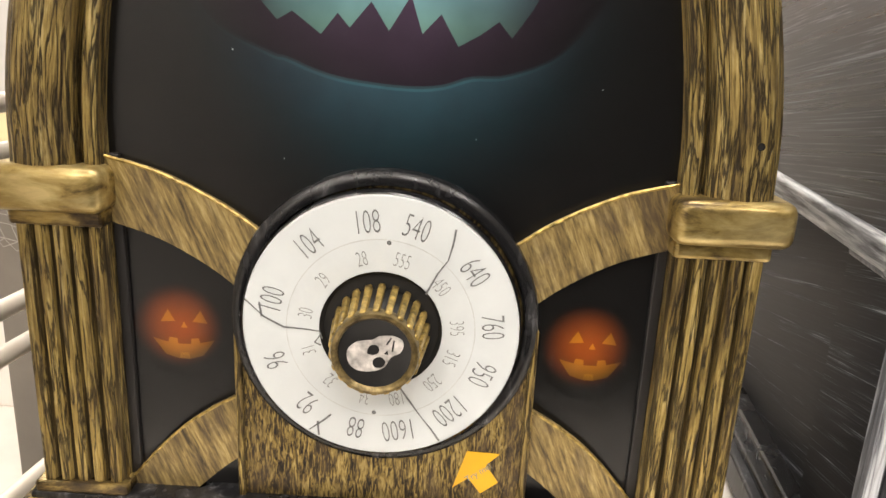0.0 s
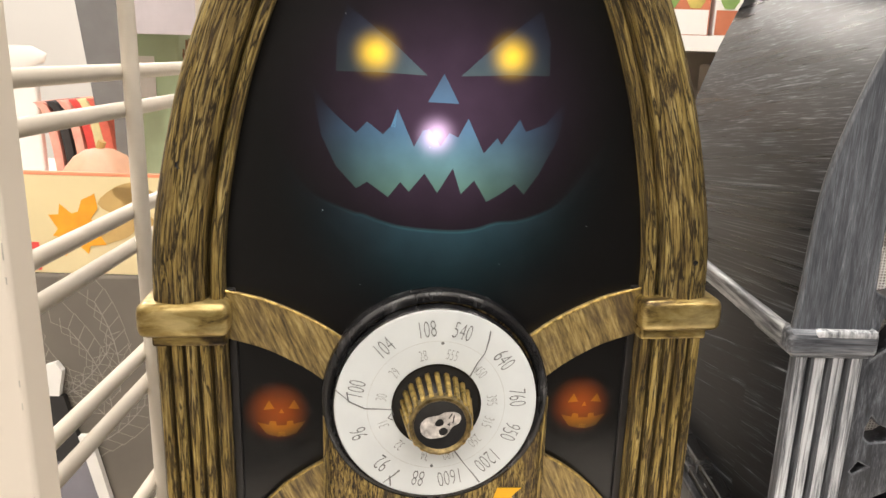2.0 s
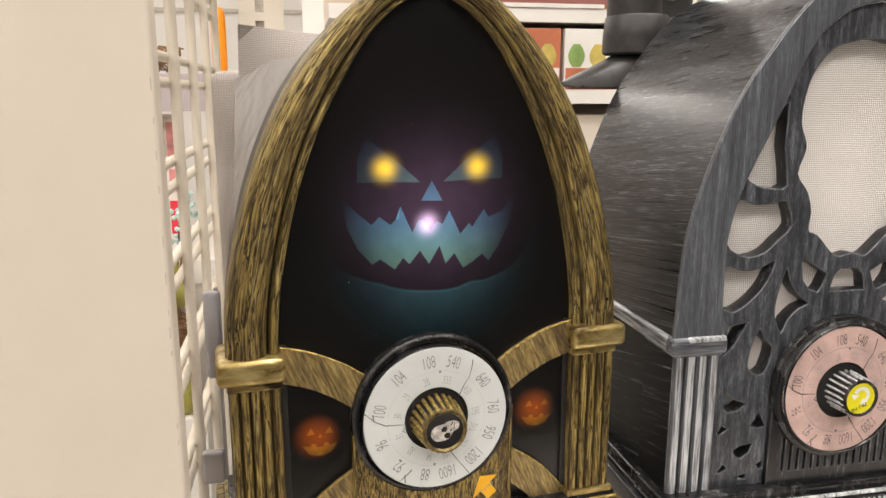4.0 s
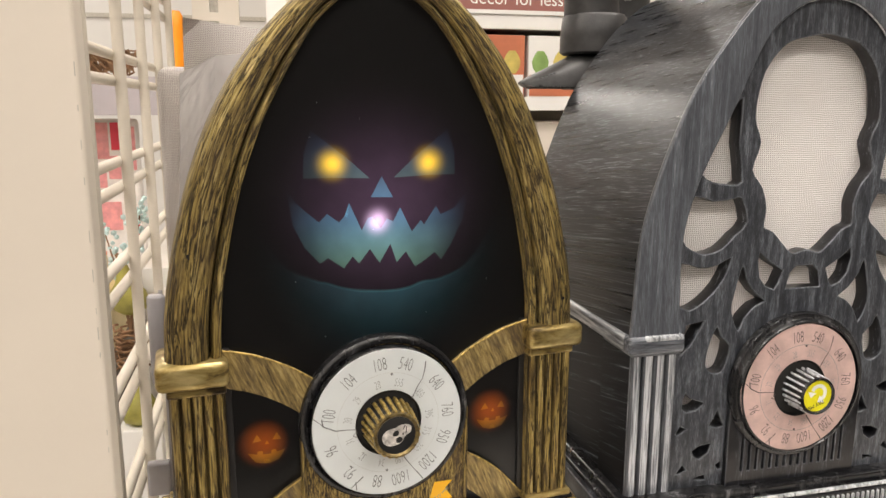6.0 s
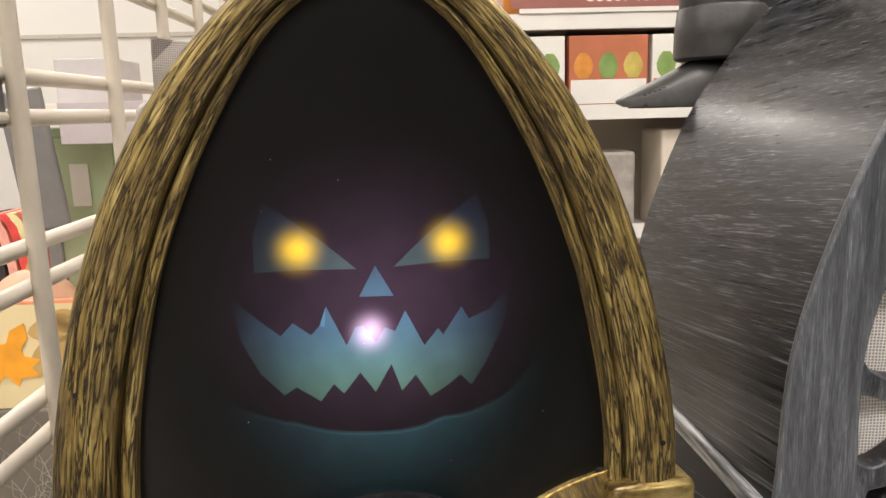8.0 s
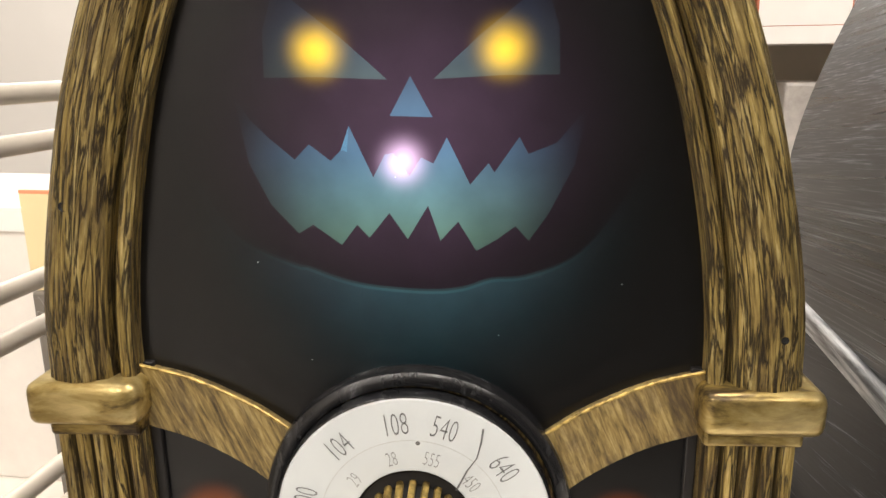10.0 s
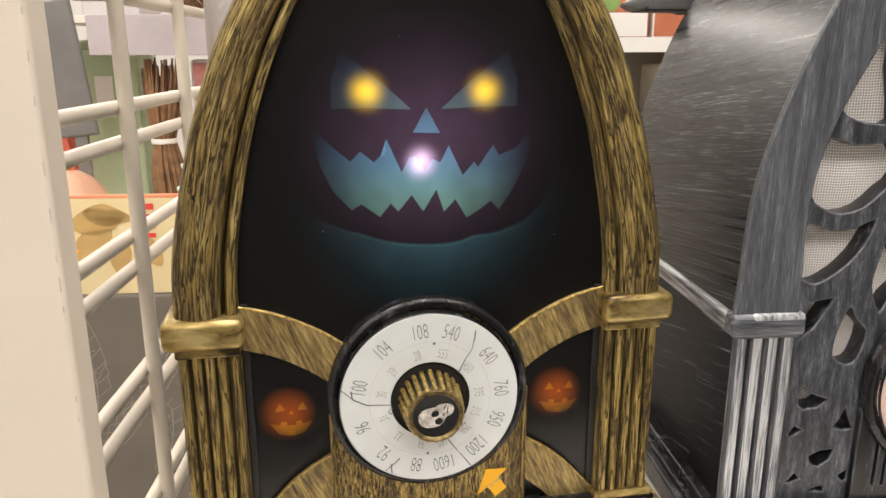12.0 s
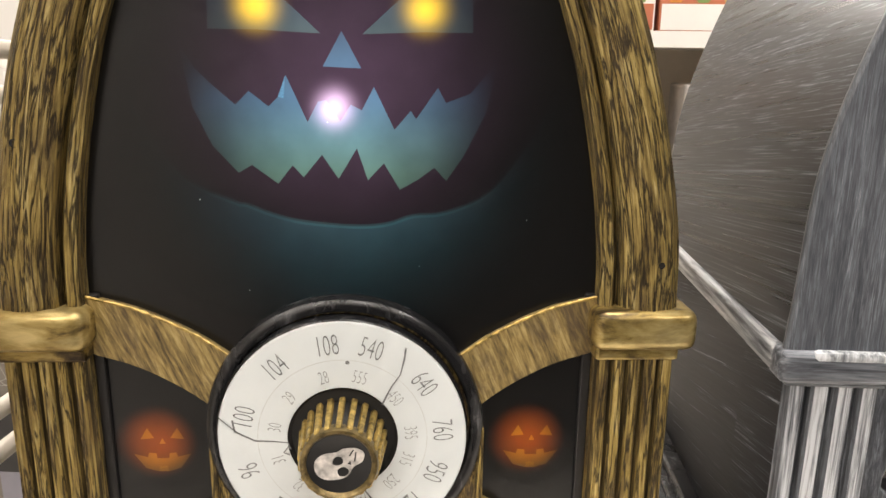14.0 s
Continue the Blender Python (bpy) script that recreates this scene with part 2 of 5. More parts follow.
black_satin = brushed("black_satin_paint", [(0.50, (0.011, 0.011, 0.013)), (0.66, (0.030, 0.032, 0.037)), (0.86, (0.22, 0.235, 0.26))], 2, fine=700, slow=120, metal=0.0, rough=0.30, patch=0.8, relief=0.04)
silver_x = brushed("grey_brushed_lengthwise", FRETS, 0, fine=520, slow=40, metal=0.25, rough=0.36, patch=0.6, relief=0.1)
silver_edge = brushed("silver_rubbed_ridge", [(0.28, (0.08, 0.085, 0.095)), (0.42, (0.34, 0.36, 0.385)), (0.60, (0.68, 0.70, 0.73))], 2, fine=600, slow=60, metal=0.35, rough=0.4, patch=0.6, relief=0.2)
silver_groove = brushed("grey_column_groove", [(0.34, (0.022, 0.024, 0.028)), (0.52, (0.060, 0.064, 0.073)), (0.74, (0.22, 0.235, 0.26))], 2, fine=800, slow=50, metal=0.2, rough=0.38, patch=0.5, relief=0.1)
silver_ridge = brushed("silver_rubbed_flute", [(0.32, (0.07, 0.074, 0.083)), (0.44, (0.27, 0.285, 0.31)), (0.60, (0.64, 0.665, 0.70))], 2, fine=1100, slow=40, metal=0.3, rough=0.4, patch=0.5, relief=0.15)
linen = woven("cream_linen", (0.95, 0.92, 0.90), (0.42, 0.38, 0.36), 0.00120, 0.5)
paper_white = plain("white_dial_paper", (0.65, 0.685, 0.69), 0.40, 0, 0.04, 45)
paper_pink = plain("stained_pink_dial_paper", (0.57, 0.405, 0.37), 0.5, 0, 0.22, 70)
ink = plain("black_ink", (0.035, 0.037, 0.04), 0.6, 0, 0.3, 900)
ink_faded = plain("faded_black_ink", (0.17, 0.175, 0.175), 0.6, 0, 0.5, 700)
ink_soft = plain("grey_ink", (0.26, 0.27, 0.265), 0.6, 0, 0.3, 900)
ring_line = plain("faint_ring_ink", (0.58, 0.60, 0.59), 0.6, 0, 0.1, 300)
yellow_orange = plain("orange_yellow_sticker", (0.86, 0.46, 0.01), 0.4, 0, 0.04, 60)
yellow = plain("lemon_yellow_sticker", (0.86, 0.80, 0.02), 0.35, 0, 0.05, 60)
bone = plain("pale_grey_print", (0.50, 0.47, 0.44), 0.45, 0, 0.55, 330)
white_ink = plain("white_print", (0.85, 0.85, 0.8), 0.5, 0, 0.03, 60)
knob_black = plain("knob_black", (0.015, 0.015, 0.015), 0.3, 0, 0.2, 200)
cream_paint = plain("cream_powder_coat", (0.69, 0.625, 0.535), 0.45, 0, 0.04, 8, 0.05)
wire_paint = plain("cream_wire_coat", (0.60, 0.545, 0.46), 0.4, 0, 0.06, 40)
shelf_paint = plain("white_shelf_coat", (0.74, 0.69, 0.63), 0.4, 0, 0.05, 20)
# near-black colour stands in for the shade inside holes and recesses
void_shade = plain("hole_shade", (0.012, 0.011, 0.010), 0.8, 0, 0.2, 100)

# ---- mesh tools ----


def bm_done(bm, weld=True):
    if weld:
        bmesh.ops.remove_doubles(bm, verts=bm.verts, dist=1e-7)
    bmesh.ops.recalc_face_normals(bm, faces=bm.faces)
    return bm


def part(name, bm, mat, parent=None, label="", smooth=False, m=None):
    bm.transform(Matrix.Scale(U, 4))
    me = bpy.data.meshes.new(name)
    bm.to_mesh(me)
    bm.free()
    for one in mat if isinstance(mat, (list, tuple)) else [mat]:
        me.materials.append(one)
    if smooth:
        for p in me.polygons:
            p.use_smooth = True
        me.set_sharp_from_angle(angle=radians(38))
    ob = new(name, me)
    if parent:
        ob.parent = parent
    if m:
        ob.matrix_local = Matrix.Translation(m.translation * U) @ m.to_3x3().to_4x4()
    if label:
        tagged(ob, label)
    return ob


def thing(name, label, category, x=0, y=0, z=0, rz=0, group="", kind=""):
    e = new(name)
    e.empty_display_size = 0.02
    e.matrix_world = pose(x * U, y * U, z * U, 0, 0, rz)
    return tagged(e, label, category, group, kind)


def box(bm, x0, x1, y0, y1, z0, z1, r=0.0, seg=2):
    v = [bm.verts.new((x, y, z)) for x in (x0, x1) for y in (y0, y1) for z in (z0, z1)]
    f = [bm.faces.new([v[i] for i in q]) for q in ((0, 1, 3, 2), (4, 6, 7, 5), (0, 4, 5, 1), (2, 3, 7, 6), (0, 2, 6, 4), (1, 5, 7, 3))]
    if r:
        edges = list({e for q in f for e in q.edges})
        bmesh.ops.bevel(bm, geom=edges, offset=r, segments=seg, profile=0.5, affect="EDGES")
    return bm


def new_box(*a, **k):
    return bm_done(box(bmesh.new(), *a, **k))


def prism(bm, pts, y0, y1, r=0.0):
    """A plate cut to an outline in x and z, from y0 (front) back to y1."""
    f = [bm.verts.new((x, y0, z)) for x, z in pts]
    b = [bm.verts.new((x, y1, z)) for x, z in pts]
    front = bm.faces.new(f)
    bm.faces.new(b[::-1])
    n = len(pts)
    for i in range(n):
        bm.faces.new((f[i], b[i], b[(i + 1) % n], f[(i + 1) % n]))
    if r:
        bmesh.ops.bevel(bm, geom=list(front.edges), offset=r, segments=2, profile=0.5, affect="EDGES")
    return bm


def upright(bm, pts, z0, z1):
    """A bar with a section in x and y."""
    a = [bm.verts.new((x, y, z0)) for x, y in pts]
    b = [bm.verts.new((x, y, z1)) for x, y in pts]
    n = len(pts)
    for i in range(n):
        bm.faces.new((a[i], a[(i + 1) % n], b[(i + 1) % n], b[i]))
    bm.faces.new(a[::-1])
    bm.faces.new(b)
    return bm


def spline(ctrl, n=8):
    """A smooth line through the given places."""
    c = [Vector(p) for p in ctrl]
    c = [2 * c[0] - c[1]] + c + [2 * c[-1] - c[-2]]
    out = []
    for i in range(1, len(c) - 2):
        p0, p1, p2, p3 = c[i - 1 : i + 3]
        for k in range(n):
            t = k / n
            out.append(0.5 * (2 * p1 + (p2 - p0) * t + (2 * p0 - 5 * p1 + 4 * p2 - p3) * t * t + (3 * p1 - p0 - 3 * p2 + p3) * t ** 3))
    out.append(c[-2])
    return out


def lathe(bm, profile, cx, cz, n=64):
    """A turned part round an axis along y: profile of (radius, y)."""
    rings = []
    for r, y in profile:
        if r < 1e-6:
            rings.append([bm.verts.new((cx, y, cz))])
        else:
            rings.append([bm.verts.new((cx + r * math.cos(2 * math.pi * i / n), y, cz + r * math.sin(2 * math.pi * i / n))) for i in range(n)])
    for a, b in zip(rings, rings[1:]):
        for i in range(n):
            q = [a[i % len(a)], a[(i + 1) % len(a)], b[(i + 1) % len(b)], b[i % len(b)]]
            q = list(dict.fromkeys(q))
            if len(q) > 2:
                bm.faces.new(q)
    return bm


def tube(bm, pts, r, n=10):
    pts = [Vector(p) for p in pts]
    rings = []
    for i, p in enumerate(pts):
        d = (pts[min(i + 1, len(pts) - 1)] - pts[max(i - 1, 0)]).normalized()
        s = d.cross(Vector((0.3, 0.2, 0.93)) if abs(d.z) < 0.9 else Vector((1, 0, 0))).normalized()
        t = d.cross(s)
        rr = r[i] if isinstance(r, (list, tuple)) else r
        rings.append([bm.verts.new(p + rr * (math.cos(2 * math.pi * k / n) * s + math.sin(2 * math.pi * k / n) * t)) for k in range(n)])
    for a, b in zip(rings, rings[1:]):
        for k in range(n):
            bm.faces.new((a[k], a[(k + 1) % n], b[(k + 1) % n], b[k]))
    bm.faces.new(rings[0][::-1])
    bm.faces.new(rings[-1])
    return bm


def ribbon(bm, pts, w, y):
    """A flat inked line on a plate that faces forward."""
    pts = [Vector((x, 0, z)) for x, z in pts]
    left, right = [], []
    for i, p in enumerate(pts):
        d = (pts[min(i + 1, len(pts) - 1)] - pts[max(i - 1, 0)]).normalized()
        s = Vector((-d.z, 0, d.x))
        ww = w[i] if isinstance(w, (list, tuple)) else w
        left.append(bm.verts.new((p.x + s.x * ww, y, p.z + s.z * ww)))
        right.append(bm.verts.new((p.x - s.x * ww, y, p.z - s.z * ww)))
    for i in range(len(pts) - 1):
        bm.faces.new((left[i], left[i + 1], right[i + 1], right[i]))
    return bm


def face_plate(pts, y):
    bm = bmesh.new()
    bm.faces.new([bm.verts.new((x, y, z)) for x, z in pts])
    bmesh.ops.triangulate(bm, faces=bm.faces)
    return bm


def lettering(body, size, mat, parent, x, y, z, turn=0.0, name="lettering", squeeze=1.0, thin=0.0):
    """Words in the built-in font on a plate that faces forward; turn in degrees, clockwise."""
    cu = bpy.data.curves.new(name, "FONT")
    cu.body, cu.size, cu.align_x, cu.align_y = body, size * U, "CENTER", "CENTER"
    cu.resolution_u = 3
    cu.offset = thin * size * U
    tmp = new("tmp_text", cu)
    bpy.context.view_layer.update()
    me = bpy.data.meshes.new_from_object(tmp.evaluated_get(bpy.context.evaluated_depsgraph_get()))
    bpy.data.objects.remove(tmp)
    bpy.data.curves.remove(cu)
    me.transform(pose(0, 0, 0, 90) @ Matrix.Diagonal((squeeze, 1, 1, 1)))
    me.transform(Matrix.Translation((x * U, y * U, z * U)) @ pose(0, 0, 0, 0, turn, 0))
    me.materials.clear()
    me.materials.append(mat)
    ob = new(name, me)
    ob.parent = parent
    return ob


def cut_plate(name, outline, holes, y0, thick, mat, parent, bevel=0.0, label="", wall=None, edge=None):
    """A plate with openings through it, front face at y0."""
    cu = bpy.data.curves.new(name, "CURVE")
    cu.dimensions, cu.fill_mode = "2D", "BOTH"
    cu.extrude, cu.bevel_depth, cu.bevel_resolution = (thick / 2 - bevel) * U, bevel * U, 1
    for pts in (outline, *holes):
        s = cu.splines.new("POLY")
        s.points.add(len(pts) - 1)
        for p, (x, z) in zip(s.points, pts):
            p.co = (x * U, z * U, 0, 1)
        s.use_cyclic_u = True
    tmp = new("tmp_plate", cu)
    bpy.context.view_layer.update()
    me = bpy.data.meshes.new_from_object(tmp.evaluated_get(bpy.context.evaluated_depsgraph_get()))
    bpy.data.objects.remove(tmp)
    bpy.data.curves.remove(cu)
    me.transform(pose(0, (y0 + thick / 2) * U, 0, 90))
    me.materials.clear()
    bm = bmesh.new()
    bm.from_mesh(me)
    bmesh.ops.remove_doubles(bm, verts=bm.verts, dist=2e-6)
    bm.to_mesh(me)
    bm.free()
    me.materials.append(mat)
    if wall:
        me.materials.append(wall)
    if edge:
        me.materials.append(edge)
    for p in me.polygons:
        p.material_index = 1 if wall and abs(p.normal.y) < 0.3 else 2 if edge and abs(p.normal.y) < 0.94 else 0
    ob = new(name, me)
    ob.parent = parent
    if label:
        tagged(ob, label)
    return ob


def closed(ctrl, n=4):
    c = [Vector(p) for p in ctrl]
    m = len(c)
    out = []
    for i in range(m):
        p0, p1, p2, p3 = c[i - 1], c[i], c[(i + 1) % m], c[(i + 2) % m]
        for k in range(n):
            t = k / n
            q = 0.5 * (2 * p1 + (p2 - p0) * t + (2 * p0 - 5 * p1 + 4 * p2 - p3) * t * t + (3 * p1 - p0 - 3 * p2 + p3) * t ** 3)
            out.append((q.x, q.y))
    return out


def mirrored(pts, c=0.0):
    return [(2 * c - x, z) for x, z in pts][::-1]


# ---- the store round it ----
def store():
    floor = part("floor", new_box(-6, 6, -6, 6, -1.35, -1.30), plain("polished_store_floor", (0.55, 0.52, 0.48), 0.25, 0, 0.06, 3), m=pose(0, 0, 0, 0, 0, SHELF_TURN))
    tagged(floor, "pale polished store floor", "floor", kind="structure")
    ceil = part("ceiling", new_box(-6, 6, -6, 6, 2.30, 2.36), plain("white_ceiling_tiles", (0.82, 0.80, 0.77), 0.8, 0, 0.04, 6), m=pose(0, 0, 0, 0, 0, SHELF_TURN))
    tagged(ceil, "white store ceiling", "ceiling", kind="structure")
    wall = plain("white_store_wall", (0.74, 0.70, 0.66), 0.7, 0, 0.05, 2)
    for n, a in (("wall_north", (-6, 6, 6, 6.1)), ("wall_south_1", (-6, -1.2, -6.1, -6)), ("wall_east", (6, 6.1, -6, 6)), ("wall_west", (-6.1, -6, -6, 6))):
        w = part(n, new_box(*a, -1.30, 2.30), wall, m=pose(0, 0, 0, 0, 0, SHELF_TURN))
        tagged(w, "plain off-white store wall", "wall", kind="structure")
    # Unseen east stretch made dark so the right of the screen mirrors black.
    w = part("wall_south_reflected_dark", new_box(-1.2, 6, -6.1, -6, -1.30, 2.30), plain("dark_reflection_paint", (0.07, 0.065, 0.06), 0.7, 0, 0.1, 2), m=pose(0, 0, 0, 0, 0, SHELF_TURN))
    tagged(w, "unseen wall stretch made dark to keep the screen's reflection dark", "wall", kind="structure")
    # Added unseen low wall: keeps bright floor out of the screen's reflection.
    w = part("wall_reflection_dark", new_box(-0.38, 5.0, -2.1, -2.0, -1.30, 0.15), plain("black_reflection_wall", (0.03, 0.028, 0.027), 0.8, 0, 0.1, 2), m=pose(0, 0, 0, 0, 0, SHELF_TURN))
    tagged(w, "added unseen low dark wall that darkens the screen's reflection", "wall", kind="structure")
    w = part("wall_partition", new_box(-4.5, -0.05, 3.1, 3.2, -1.30, 1.38), plain("bright_white_partition", (0.66, 0.64, 0.61), 0.6, 0, 0.03, 2), m=pose(0, 0, 0, 0, 0, SHELF_TURN))
    tagged(w, "bright white partition wall of the store", "wall", kind="structure")
    part("panel_joint", new_box(-4.5, -0.05, 3.092, 3.0995, 0.655, 0.672), scuff, w)


scuff = plain("grey_scuff", (0.45, 0.42, 0.36), 0.7, 0, 0.2, 200)
store()


def shelf_unit():
    """The metal shelf with its row of punched holes, its upright and the wire side."""
    e = thing("shelf", "white metal store shelf with a row of punched holes", "shelf", rz=SHELF_TURN)
    holes = []
    for i in range(-5, 21):
        cx, r = 0.005 + 0.0311 * i, 0.0042
        if cx > -0.14:
            holes.append([(cx + r * math.cos(k * math.pi / 6), -0.0035 + r * math.sin(k * math.pi / 6)) for k in range(12)])
    front = [(-0.1445, -0.085), (0.66, -0.085), (0.66, 0.03), (-0.1445, 0.03)]
    deck = cut_plate("deck_front", front, holes, 0, 0.004, shelf_paint, e, 0.0004)
    deck.data.transform(pose(0, 0, 0, -90))
    deck.data.transform(Matrix.Translation((0, 0, -0.004 * U)))
    part("deck", new_box(-0.153, 0.66, 0.03, 0.52, -0.004, 0, r=0.0004), shelf_paint, e)
    part("lip", new_box(-0.145, 0.66, -0.088, -0.085, -0.05, -0.0005, r=0.001), shelf_paint, e)
    # near-black block puts shade behind the punched holes of the white deck
    part("under_deck_shade", new_box(-0.153, 0.66, -0.084, 0.52, -0.05, -0.03), void_shade, e)
    post = thing("shelf_upright", "cream painted metal upright panel at the end of the shelf", "shelf upright", rz=SHELF_TURN)
    part("panel", new_box(-0.33, -0.1445, -0.0888, -0.0725, -1.3, 1.6, r=0.0016, seg=3), cream_paint, post)
    rnd = random.Random(5)
    z = -0.1
    while z < 0.5:
        h = rnd.uniform(0.002, 0.006)
        part("scuff_mark", new_box(-0.1461, -0.1457, -0.08885, -0.0885, z, z + h), scuff, post)
        z += h + rnd.choice((0.006, 0.012, 0.02, 0.035))
    slots = [[(-0.1312, z), (-0.1198, z), (-0.1198, z + 0.025), (-0.1312, z + 0.025)] for z in [0.4035 - 0.0345 * k for k in range(-9, 12)]]
    standard = thing("slotted_standard", "cream slotted metal standard behind the shelf", "shelf standard", rz=SHELF_TURN)
    cut_plate("slotted_face", [(-0.1506, -1.3), (-0.0960, -1.3), (-0.0960, 1.4), (-0.1506, 1.4)], slots, 0.553, 0.003, cream_paint, standard, 0.0004)
    part("channel", new_box(-0.1506, -0.0960, 0.5565, 0.585, -1.3, 1.4), scuff, standard)


shelf_unit()


def wire_side():
    e = thing("wire_grid_panel", "cream coated wire grid side panel of the shelf", "wire panel", rz=SHELF_TURN)
    x = -0.190
    for y in (-0.01, 0.131, 0.272, 0.400, 0.525, 0.65):
        part("upright_wire", bm_done(tube(bmesh.new(), [(x, y, -0.6), (x, y, 0.9)], 0.0050)), wire_paint, e, smooth=True)
    for zu in (-0.035, 0.061, 0.157, 0.243, 0.336, 0.43, 0.52):
        for dz in (0.0, -0.0225):
            part("level_wire", bm_done(tube(bmesh.new(), [(x - 0.008, -0.07, zu + dz), (x - 0.008, 0.68, zu + dz)], 0.0048)), wire_paint, e, smooth=True)
    clip = thing("wire_clip", "grey plastic clip on the wire panel", "clip", rz=SHELF_TURN)
    clip_grey = plain("dark_grey_plastic", (0.13, 0.125, 0.12), 0.5, 0, 0.1, 60)
    part("jaw", new_box(-0.2140, -0.1945, 0.102, 0.128, 0.3085, 0.3440, r=0.002), clip_grey, clip)
    part("tongue", new_box(-0.2100, -0.1960, 0.062, 0.103, 0.3075, 0.3110, r=0.001), clip_grey, clip)
    part("rivet", new_box(-0.1948, -0.1936, 0.112, 0.115, 0.326, 0.330), white_ink, clip)


wire_side()


# ---- gold radio ----
OUTER = [(0.1305, 0.148), (0.1290, 0.175), (0.1235, 0.206), (0.1130, 0.247), (0.0970, 0.288), (0.0765, 0.3225), (0.0520, 0.350), (0.026, 0.371), (0.0, 0.382)]
INNER = [(0.0975, 0.148), (0.0965, 0.172), (0.0920, 0.205), (0.0825, 0.246), (0.0690, 0.283), (0.0530, 0.314), (0.0360, 0.340), (0.018, 0.3555), (0.0, 0.364)]


def arch_lines():
    o, i = spline(OUTER), spline(INNER)
    full = lambda h: h + [Vector((-p.x, p.y)) for p in reversed(h[:-1])]
    return full(o), full(i)


def arch_sweep(profile):
    """An arch moulding: profile of (share of the width from outside in, y)."""
    o, i = arch_lines()
    bm = bmesh.new()
    uv = bm.loops.layers.uv.new("UVMap")
    rows, length, prev = [], [], None
    run = 0.0
    for a, b in zip(o, i):
        run += (a - prev).length if prev is not None else 0
        prev = a
        length.append(run * U)
        rows.append([bm.verts.new((a.x + (b.x - a.x) * s, y, a.y + (b.y - a.y) * s)) for s, y in profile])
    across = [0.0]
    for (s0, y0), (s1, y1) in zip(profile, profile[1:]):
        across.append(across[-1] + U * math.hypot((s1 - s0) * 0.032, y1 - y0))
    for k in range(len(rows) - 1):
        for j in range(len(profile) - 1):
            f = bm.faces.new((rows[k][j], rows[k][j + 1], rows[k + 1][j + 1], rows[k + 1][j]))
            for lp, (kk, jj) in zip(f.loops, ((k, j), (k, j + 1), (k + 1, j + 1), (k + 1, j))):
                lp[uv].uv = (length[kk], across[jj])
    for r in (rows[0], rows[-1]):
        bm.faces.new(r)
    bmesh.ops.recalc_face_normals(bm, faces=bm.faces)
    return bm


def fluted(x0, x1, y0, y1, n, depth):
    """Section of a fluted post: ridges to the front."""
    pts = [(x0, y1), (x0, y0 + depth)]
    w = (x1 - x0) / n
    for k in range(n):
        a = x0 + k * w
        for s, d in ((0.12, 0.55), (0.22, 0.1), (0.5, 0.0), (0.78, 0.1), (0.88, 0.55), (1.0, 1.0)):
            pts.append((a + s * w, y0 + depth * d))
    pts.append((x1, y1))
    return pts


def knob(radio, cx, cz, y_dial, y_face, r, ridge_mat, rim_mat, n=22, share=0.075, taper=0.0):
    """A fluted knob that narrows towards its face."""
    f = r * (1 - taper)
    k = part("knob", bm_done(lathe(bmesh.new(), [(r * 0.93, y_dial), (f * 0.93, y_face + 0.002), (f * 0.90, y_face + 0.0007), (f * 0.80, y_face + 0.0012), (0, y_face + 0.0012)], cx, cz, 48)), knob_black, radio, "fluted tuning knob", smooth=True)
    for i in range(n):
        a = 2 * math.pi * i / n
        bm = bmesh.new()
        box(bm, -r * share, r * share, y_face + 0.0010, y_dial, r * 0.86, r * 1.03, r=0.0007, seg=2)
        for v in bm.verts:
            s = 1 - taper * (y_dial - v.co.y) / (y_dial - y_face)
            v.co.x, v.co.z = v.co.x * s, v.co.z * s
        bm.transform(Matrix.Translation((cx, 0, cz)) @ pose(0, 0, 0, 0, math.degrees(a), 0))
        part("ridge", bm_done(bm), ridge_mat, k)
    bm = lathe(bmesh.new(), [(f * 0.99, y_face + 0.0042), (f * 1.0, y_face + 0.0014), (f * 0.96, y_face - 0.0002), (f * 0.89, y_face - 0.0004), (f * 0.83, y_face + 0.0003), (f * 0.80, y_face + 0.0018)], cx, cz, 48)
    part("knob_rim", bm_done(bm), rim_mat, k, smooth=True)
    return k


OUTER_NUMBERS = [("108", -8), ("540", 17), ("640", 54), ("760", 85), ("950", 112), ("1200", 139), ("1600", 169), ("88", 192), ("92", 221), ("96", 250), ("100", 284), ("104", 320)]
INNER_NUMBERS = [("28", -15), ("555", 15), ("450", 50), ("395", 85), ("315", 110), ("250", 135), ("180", 166), ("34", 191), ("32", 221), ("31", 251), ("30", 281), ("29", 311)]


